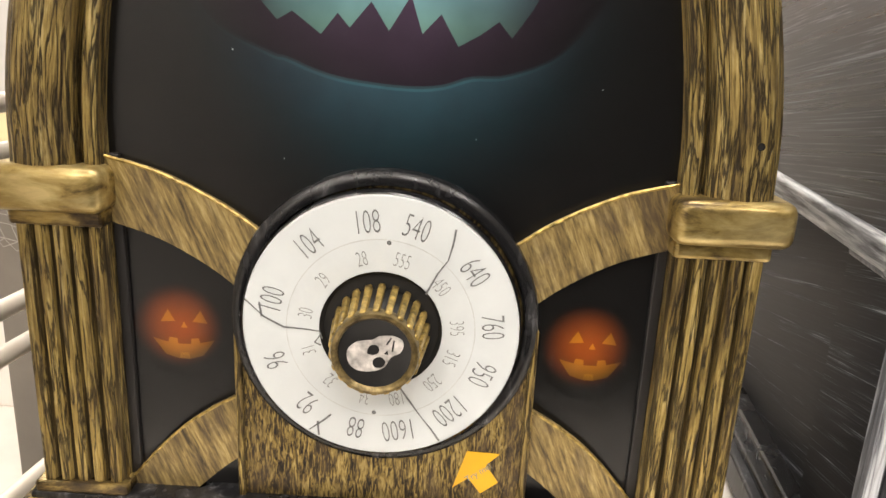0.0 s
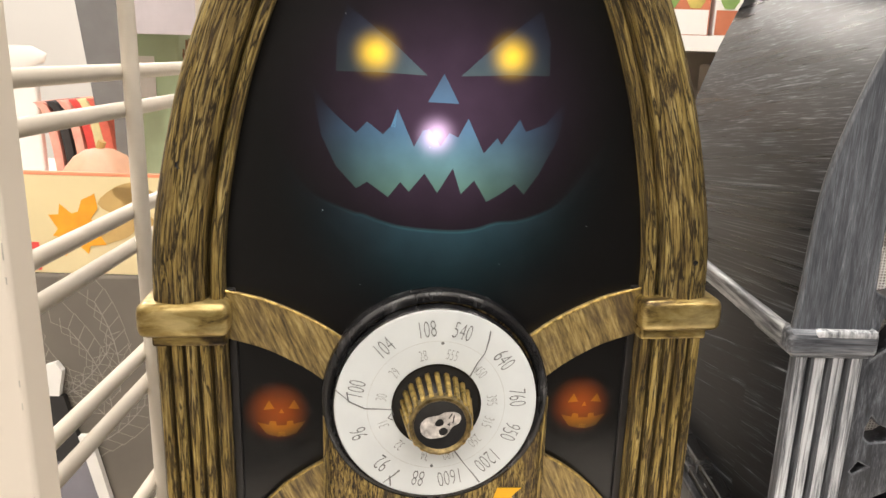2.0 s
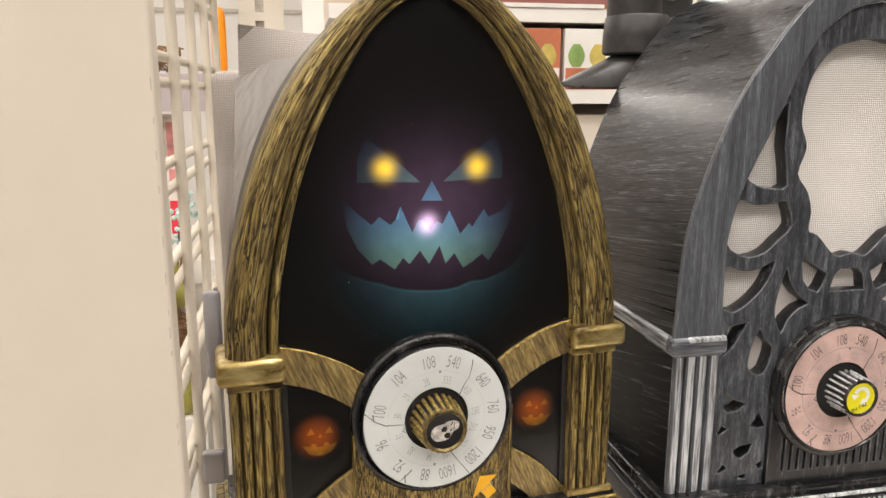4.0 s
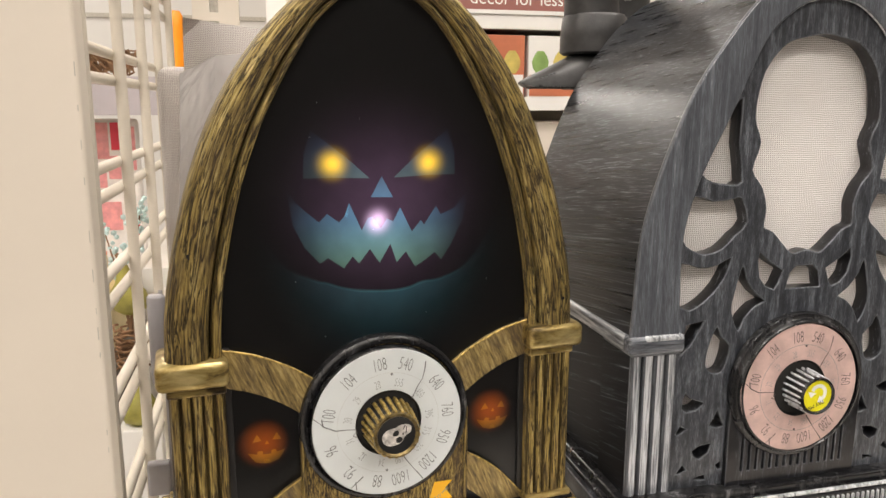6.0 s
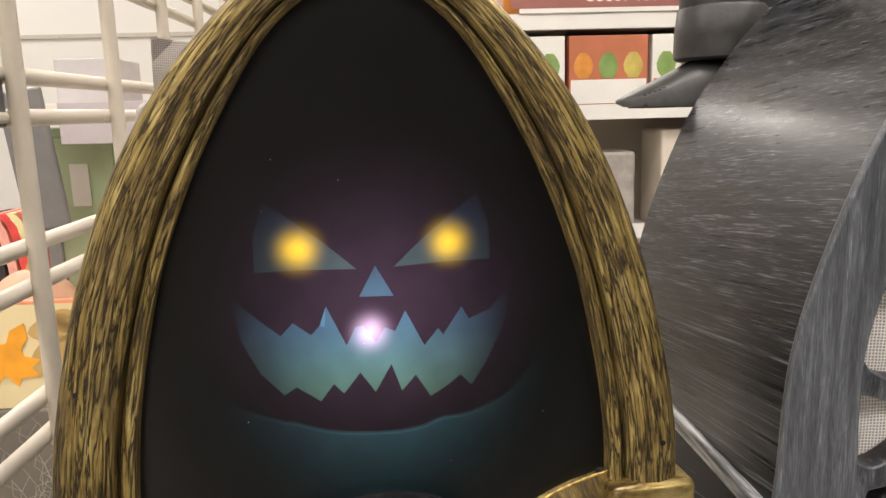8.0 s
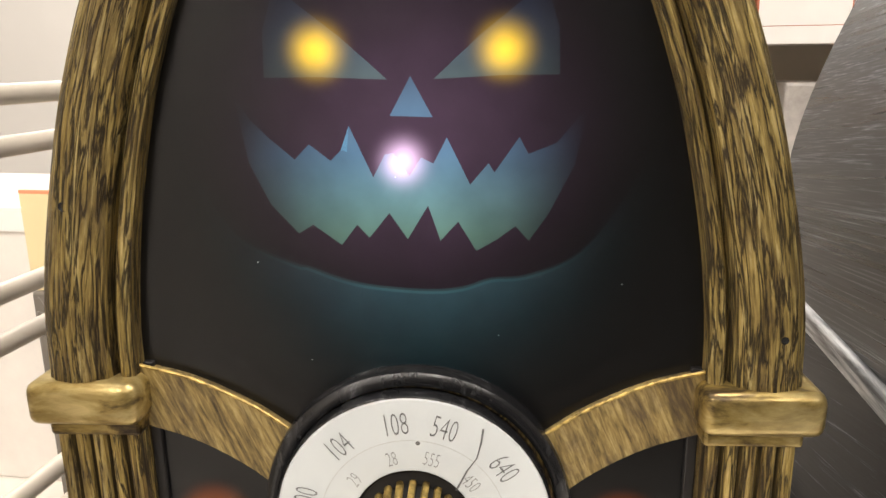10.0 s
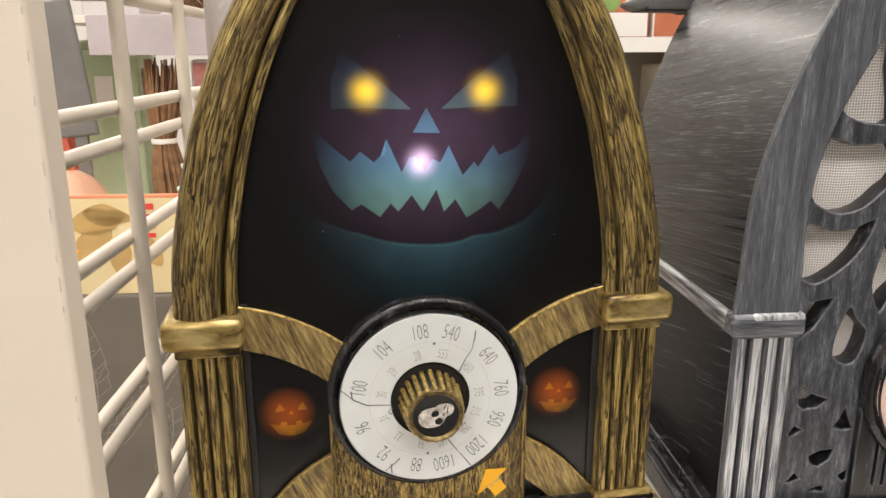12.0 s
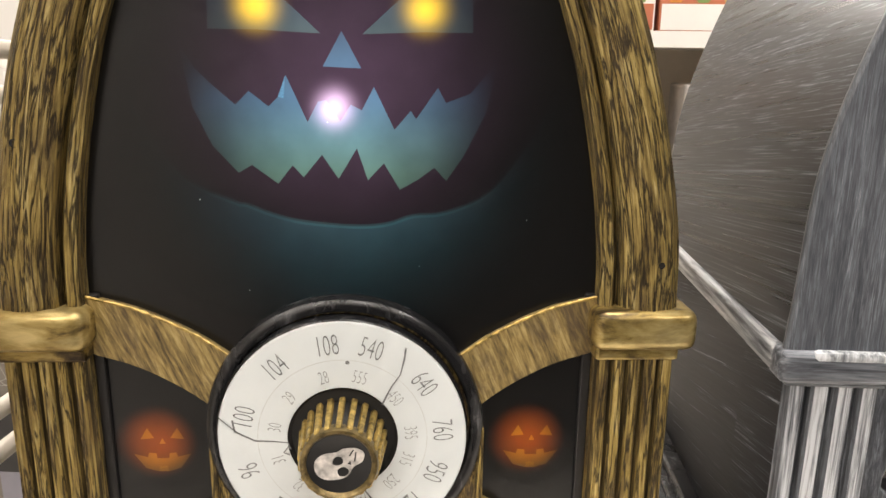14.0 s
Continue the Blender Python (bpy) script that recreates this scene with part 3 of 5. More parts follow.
def dial(radio, cx, cz, r, y, paper, text_a, text_b, ring_mat):
    """Paper dial with its scale, cracks and the dark well round the knob."""
    d = part("dial", bm_done(lathe(bmesh.new(), [(r, y + 0.003), (r, y + 0.0004), (r * 0.99, y), (r * 0.445, y), (r * 0.445, y + 0.004), (0, y + 0.004)], cx, cz, 96)), [paper], radio, "round paper tuning dial with cracks", smooth=True)
    part("knob_well", bm_done(lathe(bmesh.new(), [(r * 0.443, y - 0.0002), (r * 0.415, y + 0.0022), (0, y + 0.0022)], cx, cz, 48)), void_shade, d, smooth=True)
    at = lambda deg, k: (cx + r * k * math.sin(radians(deg)), cz + r * k * math.cos(radians(deg)))
    for words, deg in OUTER_NUMBERS:
        x, z = at(deg, 0.80)
        lettering(words, r * 0.25, text_a, d, x, y - 0.00025, z, deg, "number", 0.52, -0.017)
    for words, deg in INNER_NUMBERS:
        x, z = at(deg, 0.545)
        lettering(words, r * 0.158, text_b, d, x, y - 0.00025, z, deg, "number", 0.52, -0.021)
    for k in (0.68,):
        bm = bmesh.new()
        ribbon(bm, [at(a, k) for a in range(0, 361, 5)], r * 0.0035, y - 0.00012)
        part("scale_ring", bm, ring_mat, d)
    for way in ([(33, 0.93), (36, 0.84), (40, 0.72), (41, 0.60), (47, 0.43)], [(281, 1.0), (277, 0.90), (274, 0.84), (269, 0.70), (268, 0.55), (266, 0.44), (258, 0.43)], [(274, 0.86), (281, 0.89)],
                [(161, 0.47), (157, 0.62), (155, 0.74), (153, 0.86), (152, 0.98)], [(212, 0.98), (209, 0.86), (207, 0.78)], [(207, 0.98), (211, 0.88)], [(262, 0.44), (256, 0.49), (252, 0.45)]):
        bm = bmesh.new()
        w = [r * 0.003 + r * 0.0048 * abs(math.sin(2.3 * i + len(way))) for i in range(len(way))]
        ribbon(bm, [at(*p) for p in way], w, y - 0.00018)
        part("crack", bm, text_a, d)
    for deg in (4, 183):
        x, z = at(deg, 0.66)
        part("dot", bm_done(lathe(bmesh.new(), [(r * 0.017, y - 0.0001), (0, y - 0.0001)], x, z, 10)), text_a, d)
    return d


def gold_radio():
    e = thing("gold_radio", "black arched radio decoration with brushed gold columns and glowing pumpkin face", "radio")
    o, i = arch_lines()
    shell = [(p.x * 0.985, p.y - 0.003) for p in o]
    shell = [(0.128, 0.02)] + shell + [(-0.128, 0.02)]
    part("body", bm_done(prism(bmesh.new(), shell, 0.016, 0.10)), black_shell, e, smooth=True)
    pane = [(0.115, 0.021)] + [(p.x * 1.02, p.y + 0.001) for p in i] + [(-0.115, 0.021)]
    screen = part("screen", bm_done(prism(bmesh.new(), pane, 0.012, 0.0165)), screen_black, e, "smoked black front screen")
    arch = part("arch", arch_sweep([(0.0, 0.034), (0.0, 0.008), (0.05, 0.0035), (0.16, 0.0005), (0.36, -0.0010), (0.56, 0.0), (0.70, 0.0025), (0.745, 0.0075), (0.75, 0.015)]), gold_arch, e, "brushed gold wood-grained arch", smooth=True)
    part("inner_bead", arch_sweep([(0.775, 0.015), (0.78, 0.006), (0.82, 0.0042), (0.90, 0.0040), (0.955, 0.0055), (0.965, 0.0135)]), gold_arch, e, "thin gold inner bead", smooth=True)
    part("screw_hole", bm_done(lathe(bmesh.new(), [(0.0013, -0.0014), (0.0011, -0.0009), (0, -0.0008)], 0.1200, 0.1668, 12)), void_shade, arch)
    part("knot", bm_done(lathe(bmesh.new(), [(0.0016, -0.0007), (0.0010, -0.0003), (0, -0.0001)], -0.1135, 0.2105, 10)), black_shell, arch, "dark knot in the wood grain")
    for s in (-1, 1):
        xs = sorted((s * 0.0985, s * 0.1300))
        bm = bm_done(upright(bmesh.new(), fluted(xs[0], xs[1], 0.0022, 0.034, 5, 0.0033), 0.024, 0.1285))
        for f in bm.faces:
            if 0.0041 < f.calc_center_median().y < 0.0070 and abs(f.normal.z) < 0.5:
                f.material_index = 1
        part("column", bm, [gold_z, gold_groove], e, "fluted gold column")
        part("column_neck", new_box(xs[0] - 0.0008, xs[1] + 0.0008, 0.0012, 0.034, 0.1272, 0.1335, r=0.0014), gold_cap, e)
        part("column_foot", new_box(xs[0] - 0.0022, xs[1] + 0.0022, 0.0002, 0.036, 0.0215, 0.0262, r=0.0012), gold_cap, e)
        cx = sorted((s * 0.0958, s * 0.1362))
        part("capital", new_box(cx[0], cx[1], -0.0035, 0.038, 0.1325, 0.1488, r=0.0042, seg=4), gold_cap, e, "rounded gold capital", smooth=True)
        part("frame_edge", new_box(*sorted((s * 0.0945, s * 0.0985)), 0.0100, 0.016, 0.022, 0.152, r=0.0006), black_shell, e)
        up = spline([(s * 0.0995, 0.1515), (s * 0.080, 0.1462), (s * 0.059, 0.1362), (s * 0.042, 0.1245)], 5)
        lo = spline([(s * 0.0995, 0.1285), (s * 0.081, 0.1225), (s * 0.063, 0.1125), (s * 0.048, 0.1005)], 5)
        part("upper_spoke", bm_done(prism(bmesh.new(), [(p.x, p.y) for p in up] + [(p.x, p.y) for p in reversed(lo)], 0.0085, 0.0125, r=0.0007)), gold_spoke, e, "curved gold spoke")
        part("spoke_edge", bm_done(tube(bmesh.new(), [(p.x, 0.0088, p.y) for p in up], 0.0007, 6)), gold_edge, e, "rubbed bright gold edge", smooth=True)
        up = spline([(s * 0.1005, 0.0215), (s * 0.0815, 0.0435), (s * 0.0665, 0.0558), (s * 0.050, 0.0655)], 5)
        lo = spline([(s * 0.0725, 0.0212), (s * 0.062, 0.0312), (s * 0.050, 0.0405)], 5)
        part("lower_spoke", bm_done(prism(bmesh.new(), [(p.x, p.y) for p in up] + [(p.x, p.y) for p in reversed(lo)], 0.0085, 0.0125, r=0.0007)), gold_spoke, e, "curved gold spoke")
        part("spoke_edge", bm_done(tube(bmesh.new(), [(p.x, 0.0088, p.y) for p in up], 0.0006, 6)), gold_edge, e, "rubbed bright gold edge", smooth=True)
    base = part("base", new_box(-0.1425, 0.1425, -0.0055, 0.11, 0.0005, 0.0140, r=0.0022, seg=3), gold_x, e, "stepped gold base", smooth=True)
    part("base_step", new_box(-0.1365, 0.1365, -0.0030, 0.108, 0.0130, 0.0175, r=0.0013, seg=2), gold_x, base, smooth=True)
    part("base_groove", new_box(-0.1372, 0.1372, -0.0037, 0.1075, 0.0134, 0.0146), black_shell, base)
    part("base_top", new_box(-0.1340, 0.1340, -0.0005, 0.106, 0.0165, 0.0222, r=0.0016, seg=2), rim_black, base, "black top of the base", smooth=True)
    part("base_bead", bm_done(tube(bmesh.new(), [(-0.1340, -0.0012, 0.0186), (0.1340, -0.0012, 0.0186)], 0.0012, 8)), gold_edge, base, smooth=True)
    # plate and dial
    cz, r, cx = 0.0966, 0.0485, -0.0011
    plate = [(-0.0545, 0.0215), (0.0545, 0.0215)] + [(0.0530 * math.cos(radians(a)), cz + 0.0530 * math.sin(radians(a))) for a in range(0, 181, 6)]
    part("dial_plate", bm_done(prism(bmesh.new(), plate, 0.0062, 0.013, r=0.0012)), gold_plate, e, "gold plate with fine upright grain")
    for s in (-1, 1):
        part("plate_edge", new_box(*sorted((s * 0.0523, s * 0.0552)), 0.0045, 0.0125, 0.0215, cz, r=0.0009), gold_z, e, "raised gold edge of the plate")
    rim = [(0.0551, 0.012), (0.0554, 0.0066), (0.0549, 0.0048), (0.0534, 0.0037), (0.0516, 0.0034), (0.0502, 0.0040), (0.0496, 0.0058)]
    part("dial_rim", bm_done(lathe(bmesh.new(), rim, cx * 0.5, cz, 96)), rim_black, e, "worn black dial rim", smooth=True)
    part("dial_edge", bm_done(lathe(bmesh.new(), [(0.0492, 0.0058), (0.0493, 0.0006), (0.0491, -0.0014), (0.0486, -0.0019)], cx, cz, 96)), rim_black, e, "dark edge of the dial disc", smooth=True)
    dial(e, cx, cz, r, -0.0020, paper_white, ink_faded, ink_soft, ring_line)
    k = knob(e, cx, cz - 0.0008, 0.001, -0.0208, 0.0170, gold_edge, gold_rim, 22, 0.074, 0.13)
    skull_print(k, cx, cz - 0.0009, -0.0199)
    arrow = [(0.032, 0.046), (0.0445, 0.0455), (0.0395, 0.0405), (0.0445, 0.0332), (0.0380, 0.0280), (0.0330, 0.0345), (0.0272, 0.0300)]
    st = part("arrow_sticker", bm_done(prism(bmesh.new(), arrow, 0.0058, 0.0061)), yellow_orange, e, "orange arrow sticker")
    lettering("Try me!", 0.0036, ink_soft, st, 0.0368, 0.00565, 0.0372, -38)
    face_lights(screen)


def skull_print(k, cx, cz, y):
    """Printed skull badge on the knob, lying on its side."""
    s = 0.0152
    bm = bmesh.new()
    head = closed([(-0.60, -0.10), (-0.56, 0.12), (-0.36, 0.28), (-0.05, 0.33), (0.10, 0.42), (0.38, 0.44), (0.58, 0.36), (0.62, 0.22), (0.55, 0.05), (0.36, -0.06), (0.22, -0.30), (0.0, -0.40), (-0.28, -0.42), (-0.50, -0.32)], 3)
    for pts, mi, dy in ((head, 0, 0), (closed([(-0.16, 0.02), (-0.10, 0.19), (0.06, 0.20), (0.10, 0.06), (-0.02, -0.02)], 3), 1, 0.00012),
                        (closed([(0.0, -0.30), (-0.03, -0.14), (0.12, -0.06), (0.24, -0.16), (0.16, -0.30)], 3), 1, 0.00012),
                        ([(0.20, 0.02), (0.28, 0.10), (0.30, -0.01)], 1, 0.00012), ([(0.36, 0.08), (0.40, 0.34), (0.43, 0.33), (0.40, 0.07)], 1, 0.00012), ([(0.24, 0.24), (0.34, 0.40), (0.37, 0.38), (0.27, 0.22)], 1, 0.00012)):
        f = bm.faces.new([bm.verts.new((cx + s * x, y - dy, cz + s * z)) for x, z in pts])
        f.material_index = mi
    bmesh.ops.triangulate(bm, faces=bm.faces)
    part("skull_badge", bm, [bone, knob_black], k, "grey printed skull badge")


def face_lights(screen):
    """The backlit pumpkin face: cut-out mouth, eyes and nose, small lamps behind, two little lanterns below."""
    y = 0.0114
    lamp = (-0.003, y, 0.223)
    teal = lit("teal_backlight", (0.12, 0.40, 0.60), 0.52, (-0.002, y, 0.220), 0.064, 1.15, 0.0, (0.22, 0.52, 0.36), (0.198, 0.226))
    tealeye = lit("teal_eye_backlight", (0.07, 0.19, 0.34), 0.34, (0, y, 0.242), 0.063, 0.9, 0.0, (0.14, 0.32, 0.28), (0.250, 0.272))
    top = [(-0.058, 0.245), (-0.053, 0.237), (-0.047, 0.231), (-0.039, 0.224), (-0.034, 0.229), (-0.027, 0.2235), (-0.0235, 0.227), (-0.0215, 0.2265), (-0.0205, 0.235), (-0.013, 0.218), (-0.009, 0.2255), (-0.006, 0.226), (-0.001, 0.2185), (0.003, 0.2245),
           (0.007, 0.2225), (0.0115, 0.231), (0.019, 0.2155), (0.025, 0.2225), (0.027, 0.2195), (0.035, 0.231), (0.038, 0.2255), (0.047, 0.229), (0.057, 0.241)]
    bot = [(0.053, 0.222), (0.045, 0.206), (0.0385, 0.1965), (0.034, 0.2015), (0.028, 0.197), (0.021, 0.193), (0.015, 0.203), (0.009, 0.1965), (0.005, 0.2085), (-0.002, 0.197), (-0.008, 0.206), (-0.015, 0.1975), (-0.019, 0.202), (-0.0245, 0.195), (-0.034, 0.202),
           (-0.039, 0.199), (-0.048, 0.209), (-0.0545, 0.223)]
    part("mouth_light", face_plate(top + bot, y), teal, screen, "glowing teal jagged mouth")
    for s in (-1, 1):
        part("eye_light", face_plate([(s * 0.0425, 0.2785), (s * 0.047, 0.265), (s * 0.0475, 0.2505), (s * 0.030, 0.2505), (s * 0.0075, 0.2495), (s * 0.0155, 0.2565), (s * 0.0225, 0.2630)], y), tealeye, screen, "dim teal slanted eye")
        part("eye_lamp", bm_done(lathe(bmesh.new(), [(0.020, y - 0.0002), (0, y - 0.0002)], s * 0.030, 0.2585, 40)), lit("amber_eye_lamp", (1.0, 0.58, 0.0), 1.25, (s * 0.030, y, 0.2585), 0.0165, 2.6), screen, "yellow glowing eye lamp")
        part("lantern_light", bm_done(lathe(bmesh.new(), [(0.020, y - 0.0001), (0, y - 0.0001)], s * 0.0755, 0.0865, 40)), lit("orange_lantern_glow", (0.80, 0.15, 0.008), 0.30, (s * 0.0755 - 0.002, y, 0.0885), 0.0172, 0.9), screen, "small orange lantern glow")
        cx, cz = s * 0.0755, 0.0865
        cut = lit("lantern_cutout_glow", (0.85, 0.42, 0.02), 0.22, (cx - 0.002, y, 0.088), 0.019, 0.8)
        for pts in ([(-0.0085, 0.0035), (-0.003, 0.0040), (-0.0055, 0.0085)], [(0.0035, 0.0040), (0.0090, 0.0035), (0.0065, 0.0085)], [(-0.0010, 0.0015), (0.0015, 0.0015), (0.0003, 0.0040)],
                    [(-0.0115, -0.0030), (-0.0060, -0.0045), (-0.0055, -0.0025), (-0.0025, -0.0028), (-0.0023, -0.0050), (0.0025, -0.0050), (0.0027, -0.0028), (0.0055, -0.0025), (0.0060, -0.0045), (0.0115, -0.0030), (0.0070, -0.0095), (0.0020, -0.0110), (0.0016, -0.0085), (-0.0016, -0.0085), (-0.0020, -0.0110), (-0.0070, -0.0095)]):
            part("lantern_cutout", face_plate([(cx + a, cz + b) for a, b in pts], y - 0.0003), cut, screen)
    part("nose_light", face_plate([(0.0, 0.2505), (-0.0070, 0.2380), (0.0070, 0.2375)], y), teal, screen, "glowing teal triangle nose")
    o, i = arch_lines()
    glow = [(0.092, 0.152)] + [(p.x * 0.985, p.y - 0.001) for p in i[3:-3]] + [(-0.092, 0.152)]
    part("screen_glow", face_plate(glow, y - 0.0001), lit("dim_screen_glow", (0.33, 0.23, 0.23), 0.006, (0.0, y, 0.262), 0.115, 1.0), screen, "faint brownish light over the screen")
    rnd = random.Random(8)
    for k in range(8):
        x, z = rnd.uniform(-0.07, 0.07), rnd.uniform(0.15, 0.30)
        part("dust_speck", bm_done(lathe(bmesh.new(), [(rnd.uniform(0.00016, 0.00030), y + 0.0003), (0, y + 0.0003)], x, z, 6)), ring_line, screen)
    haze = bm_done(lathe(bmesh.new(), [(0.078, y - 0.0003), (0, y - 0.0003)], 0, 0.240, 64))
    part("violet_haze", haze, lit("violet_haze", (0.30, 0.16, 0.28), 0.21, (0.0, y, 0.232), 0.092, 1.9), screen, "faint violet light in the pumpkin")
    part("lamp_spot", bm_done(lathe(bmesh.new(), [(0.020, y - 0.0005), (0, y - 0.0005)], lamp[0], lamp[2], 40)), lit("white_lamp_spot", (1.0, 0.66, 0.98), 1.35, (lamp[0], y, lamp[2]), 0.0195, 4.6), screen, "bright white lamp spot")
    chin = spline([(-0.080, 0.240), (-0.0765, 0.2265), (-0.0695, 0.212), (-0.059, 0.1966), (-0.041, 0.1878), (-0.0363, 0.1868), (-0.027, 0.1832), (-0.0152, 0.1803), (0.0041, 0.1787), (0.0163, 0.1797), (0.0261, 0.1829), (0.0384, 0.1842), (0.0557, 0.1924), (0.070, 0.212), (0.0769, 0.2265), (0.081, 0.240)], 4)
    below = [(p.x * 1.08, p.y - 0.045) for p in chin]
    part("chin_line", ribbon(bmesh.new(), [(p.x, p.y) for p in chin], 0.0009, y - 0.0002), lit("teal_chin_line", (0.10, 0.36, 0.36), 0.10, (0.0, y, 0.196), 0.075, 1.4), screen, "thin teal rim of the pumpkin")
    part("chin_glow", face_plate([(p.x, p.y) for p in chin] + below[::-1], y), lit("teal_chin_glow", (0.040, 0.18, 0.215), 0.38, (0.002, y, 0.207), 0.098, 2.4), screen, "teal glow under the chin")


gold_radio()


# ---- black and silver radio ----
def silver_radio():
    e = thing("silver_radio", "black cathedral radio decoration rubbed with silver, linen behind cut-out frets", "radio", 0.161, -0.021, 0, -6)
    c, DEEP = 0.1335, 0.199
    half = spline([(0.0005, 0.138), (0.0020, 0.160), (0.0050, 0.207), (0.0165, 0.251), (0.0370, 0.301), (0.0585, 0.3335), (0.0770, 0.3570), (0.1000, 0.3770), (0.1180, 0.3860), (c, 0.3890)], 6)
    outer = [(p.x, p.y) for p in half] + [(2 * c - p.x, p.y) for p in reversed(half[:-1])]
    half = spline([(0.0350, 0.138), (0.0338, 0.160), (0.0330, 0.203), (0.0392, 0.2346), (0.0485, 0.2583), (0.0645, 0.2915), (0.0800, 0.3270), (0.0920, 0.3445), (0.1120, 0.3590), (c, 0.3640)], 6)
    inner = [(p.x, p.y) for p in half] + [(2 * c - p.x, p.y) for p in reversed(half[:-1])]
    band = outer + inner[::-1]
    shell = cut_plate("arch_shell", band, [], 0.0024, DEEP - 0.001, silver_y, e, 0, "black arched shell with silver brush strokes")
    for p in shell.data.polygons:
        p.use_smooth = True
    shell.data.set_sharp_from_angle(angle=radians(38))
    part("back_panel", bm_done(prism(bmesh.new(), inner, 0.0215, DEEP)), black_shell, e)
    cut_plate("front_frame", band, [], -0.0015, 0.0040, silver_z, e, 0.0012, "grey brushed arched frame")
    bead = [Vector((x, z)) for x, z in inner]
    part("frame_bead", bm_done(tube(bmesh.new(), [(p.x, 0.0006, p.y) for p in bead], 0.0016, 8)), silver_edge, e, smooth=True)
    edge = [(x, -0.0006, z) for x, z in outer]
    part("rubbed_edge", bm_done(tube(bmesh.new(), edge, 0.0009, 6)), silver_ridge, e, smooth=True)
    part("lower_shell", new_box(0.0045, 2 * c - 0.0045, 0.017, DEEP, 0.020, 0.137, r=0.001), black_lower, e, "black lower shell")
    cloth_bm = bmesh.new()
    n = 26
    grid = [[cloth_bm.verts.new((0.03 + i * (2 * c - 0.06) / n, 0.0180 - 0.0045 * math.sin(math.pi * i / n) * math.sin(math.pi * k / n) + 0.0006 * math.sin(i * 0.5 + k * 1.9) + 0.0004 * math.sin(i * 1.3 - k * 0.8), 0.02 + k * 0.340 / n)) for k in range(n + 1)] for i in range(n + 1)]
    for i in range(n):
        for k in range(n):
            cloth_bm.faces.new((grid[i][k], grid[i + 1][k], grid[i + 1][k + 1], grid[i][k + 1]))
    edge_x = lambda z: min((p for p in inner if p[0] <= c), key=lambda p: abs(p[1] - z))[0] - 0.001 if z > 0.15 else 0.034
    for v in cloth_bm.verts:
        v.co.x = c + (v.co.x - c) / (c - 0.03) * (c - edge_x(v.co.z))
    part("linen_panel", cloth_bm, linen, e, "cream woven linen panel", smooth=True)
    # frets
    oval = [(c, 0.3405), (0.1200, 0.3385), (0.1053, 0.3345), (0.0937, 0.3236), (0.0866, 0.3091), (0.0838, 0.2854), (0.0896, 0.2687), (0.0848, 0.2507), (0.0934, 0.2384), (0.0978, 0.2248), (0.0973, 0.2112), (0.1053, 0.2070), (0.1153, 0.1967), (0.1228, 0.1912)]
    oval = closed(oval + [(c, 0.1935)] + mirrored(oval[1:], c), 3)
    one_side = [
        [(0.0749, 0.2989), (0.0746, 0.2688), (0.0791, 0.2425), (0.0673, 0.2405), (0.0566, 0.2423), (0.0468, 0.2488), (0.0529, 0.2624), (0.0599, 0.2781), (0.0672, 0.2909)],
        [(0.0433, 0.2347), (0.0575, 0.2310), (0.0723, 0.2321), (0.0796, 0.2326), (0.0855, 0.2155), (0.0767, 0.2061), (0.0667, 0.1968), (0.0540, 0.1935), (0.0431, 0.1971), (0.0363, 0.2039), (0.0375, 0.2172)],
        [(0.0365, 0.1897), (0.0504, 0.1859), (0.0632, 0.1868), (0.0757, 0.1925), (0.0705, 0.1770), (0.0627, 0.1663), (0.0525, 0.1581), (0.0449, 0.1550), (0.0385, 0.1571), (0.0358, 0.1612), (0.0356, 0.1750)],
        [(0.0841, 0.1874), (0.0882, 0.1760), (0.0959, 0.1656), (0.1046, 0.1589), (0.0968, 0.1553), (0.0886, 0.1469), (0.0841, 0.1370), (0.0782, 0.1484), (0.0769, 0.1586), (0.0797, 0.1725)],
        [(0.0961, 0.1955), (0.1049, 0.1880), (0.1170, 0.1806), (0.1134, 0.1706), (0.1103, 0.1659), (0.1022, 0.1692), (0.0972, 0.1756), (0.0947, 0.1877)],
        [(0.0588, 0.1489), (0.0538, 0.1399), (0.0480, 0.1302), (0.0392, 0.1216), (0.0400, 0.1309), (0.0426, 0.1459)],
        [(0.0675, 0.1442), (0.0717, 0.1358), (0.0790, 0.1287), (0.0770, 0.1156), (0.0731, 0.1084), (0.0660, 0.1082), (0.0603, 0.1128), (0.0597, 0.1211), (0.0622, 0.1332)],
        [(0.0460, 0.0974), (0.0508, 0.0920), (0.0632, 0.0875), (0.0560, 0.0818), (0.0472, 0.0806), (0.0434, 0.0843), (0.0435, 0.0902)],
        [(0.0729, 0.0836), (0.0758, 0.0756), (0.0797, 0.0679), (0.0729, 0.0669), (0.0651, 0.0690), (0.0687, 0.0742)],
        [(0.0434, 0.0725), (0.0503, 0.0688), (0.0418, 0.0633), (0.0395, 0.0660)],
        [(0.0705, 0.0568), (0.0676, 0.0484), (0.0611, 0.0439), (0.0555, 0.0463), (0.0537, 0.0521), (0.0602, 0.0557)],
        [(0.0477, 0.0429), (0.0517, 0.0372), (0.0460, 0.0344), (0.0407, 0.0342)],
        [(0.0665, 0.0332), (0.0671, 0.0275), (0.0541, 0.0285), (0.0598, 0.0318)],
        [(0.0795, 0.0434), (0.0797, 0.0345), (0.0756, 0.0343), (0.0729, 0.0391)],
    ]
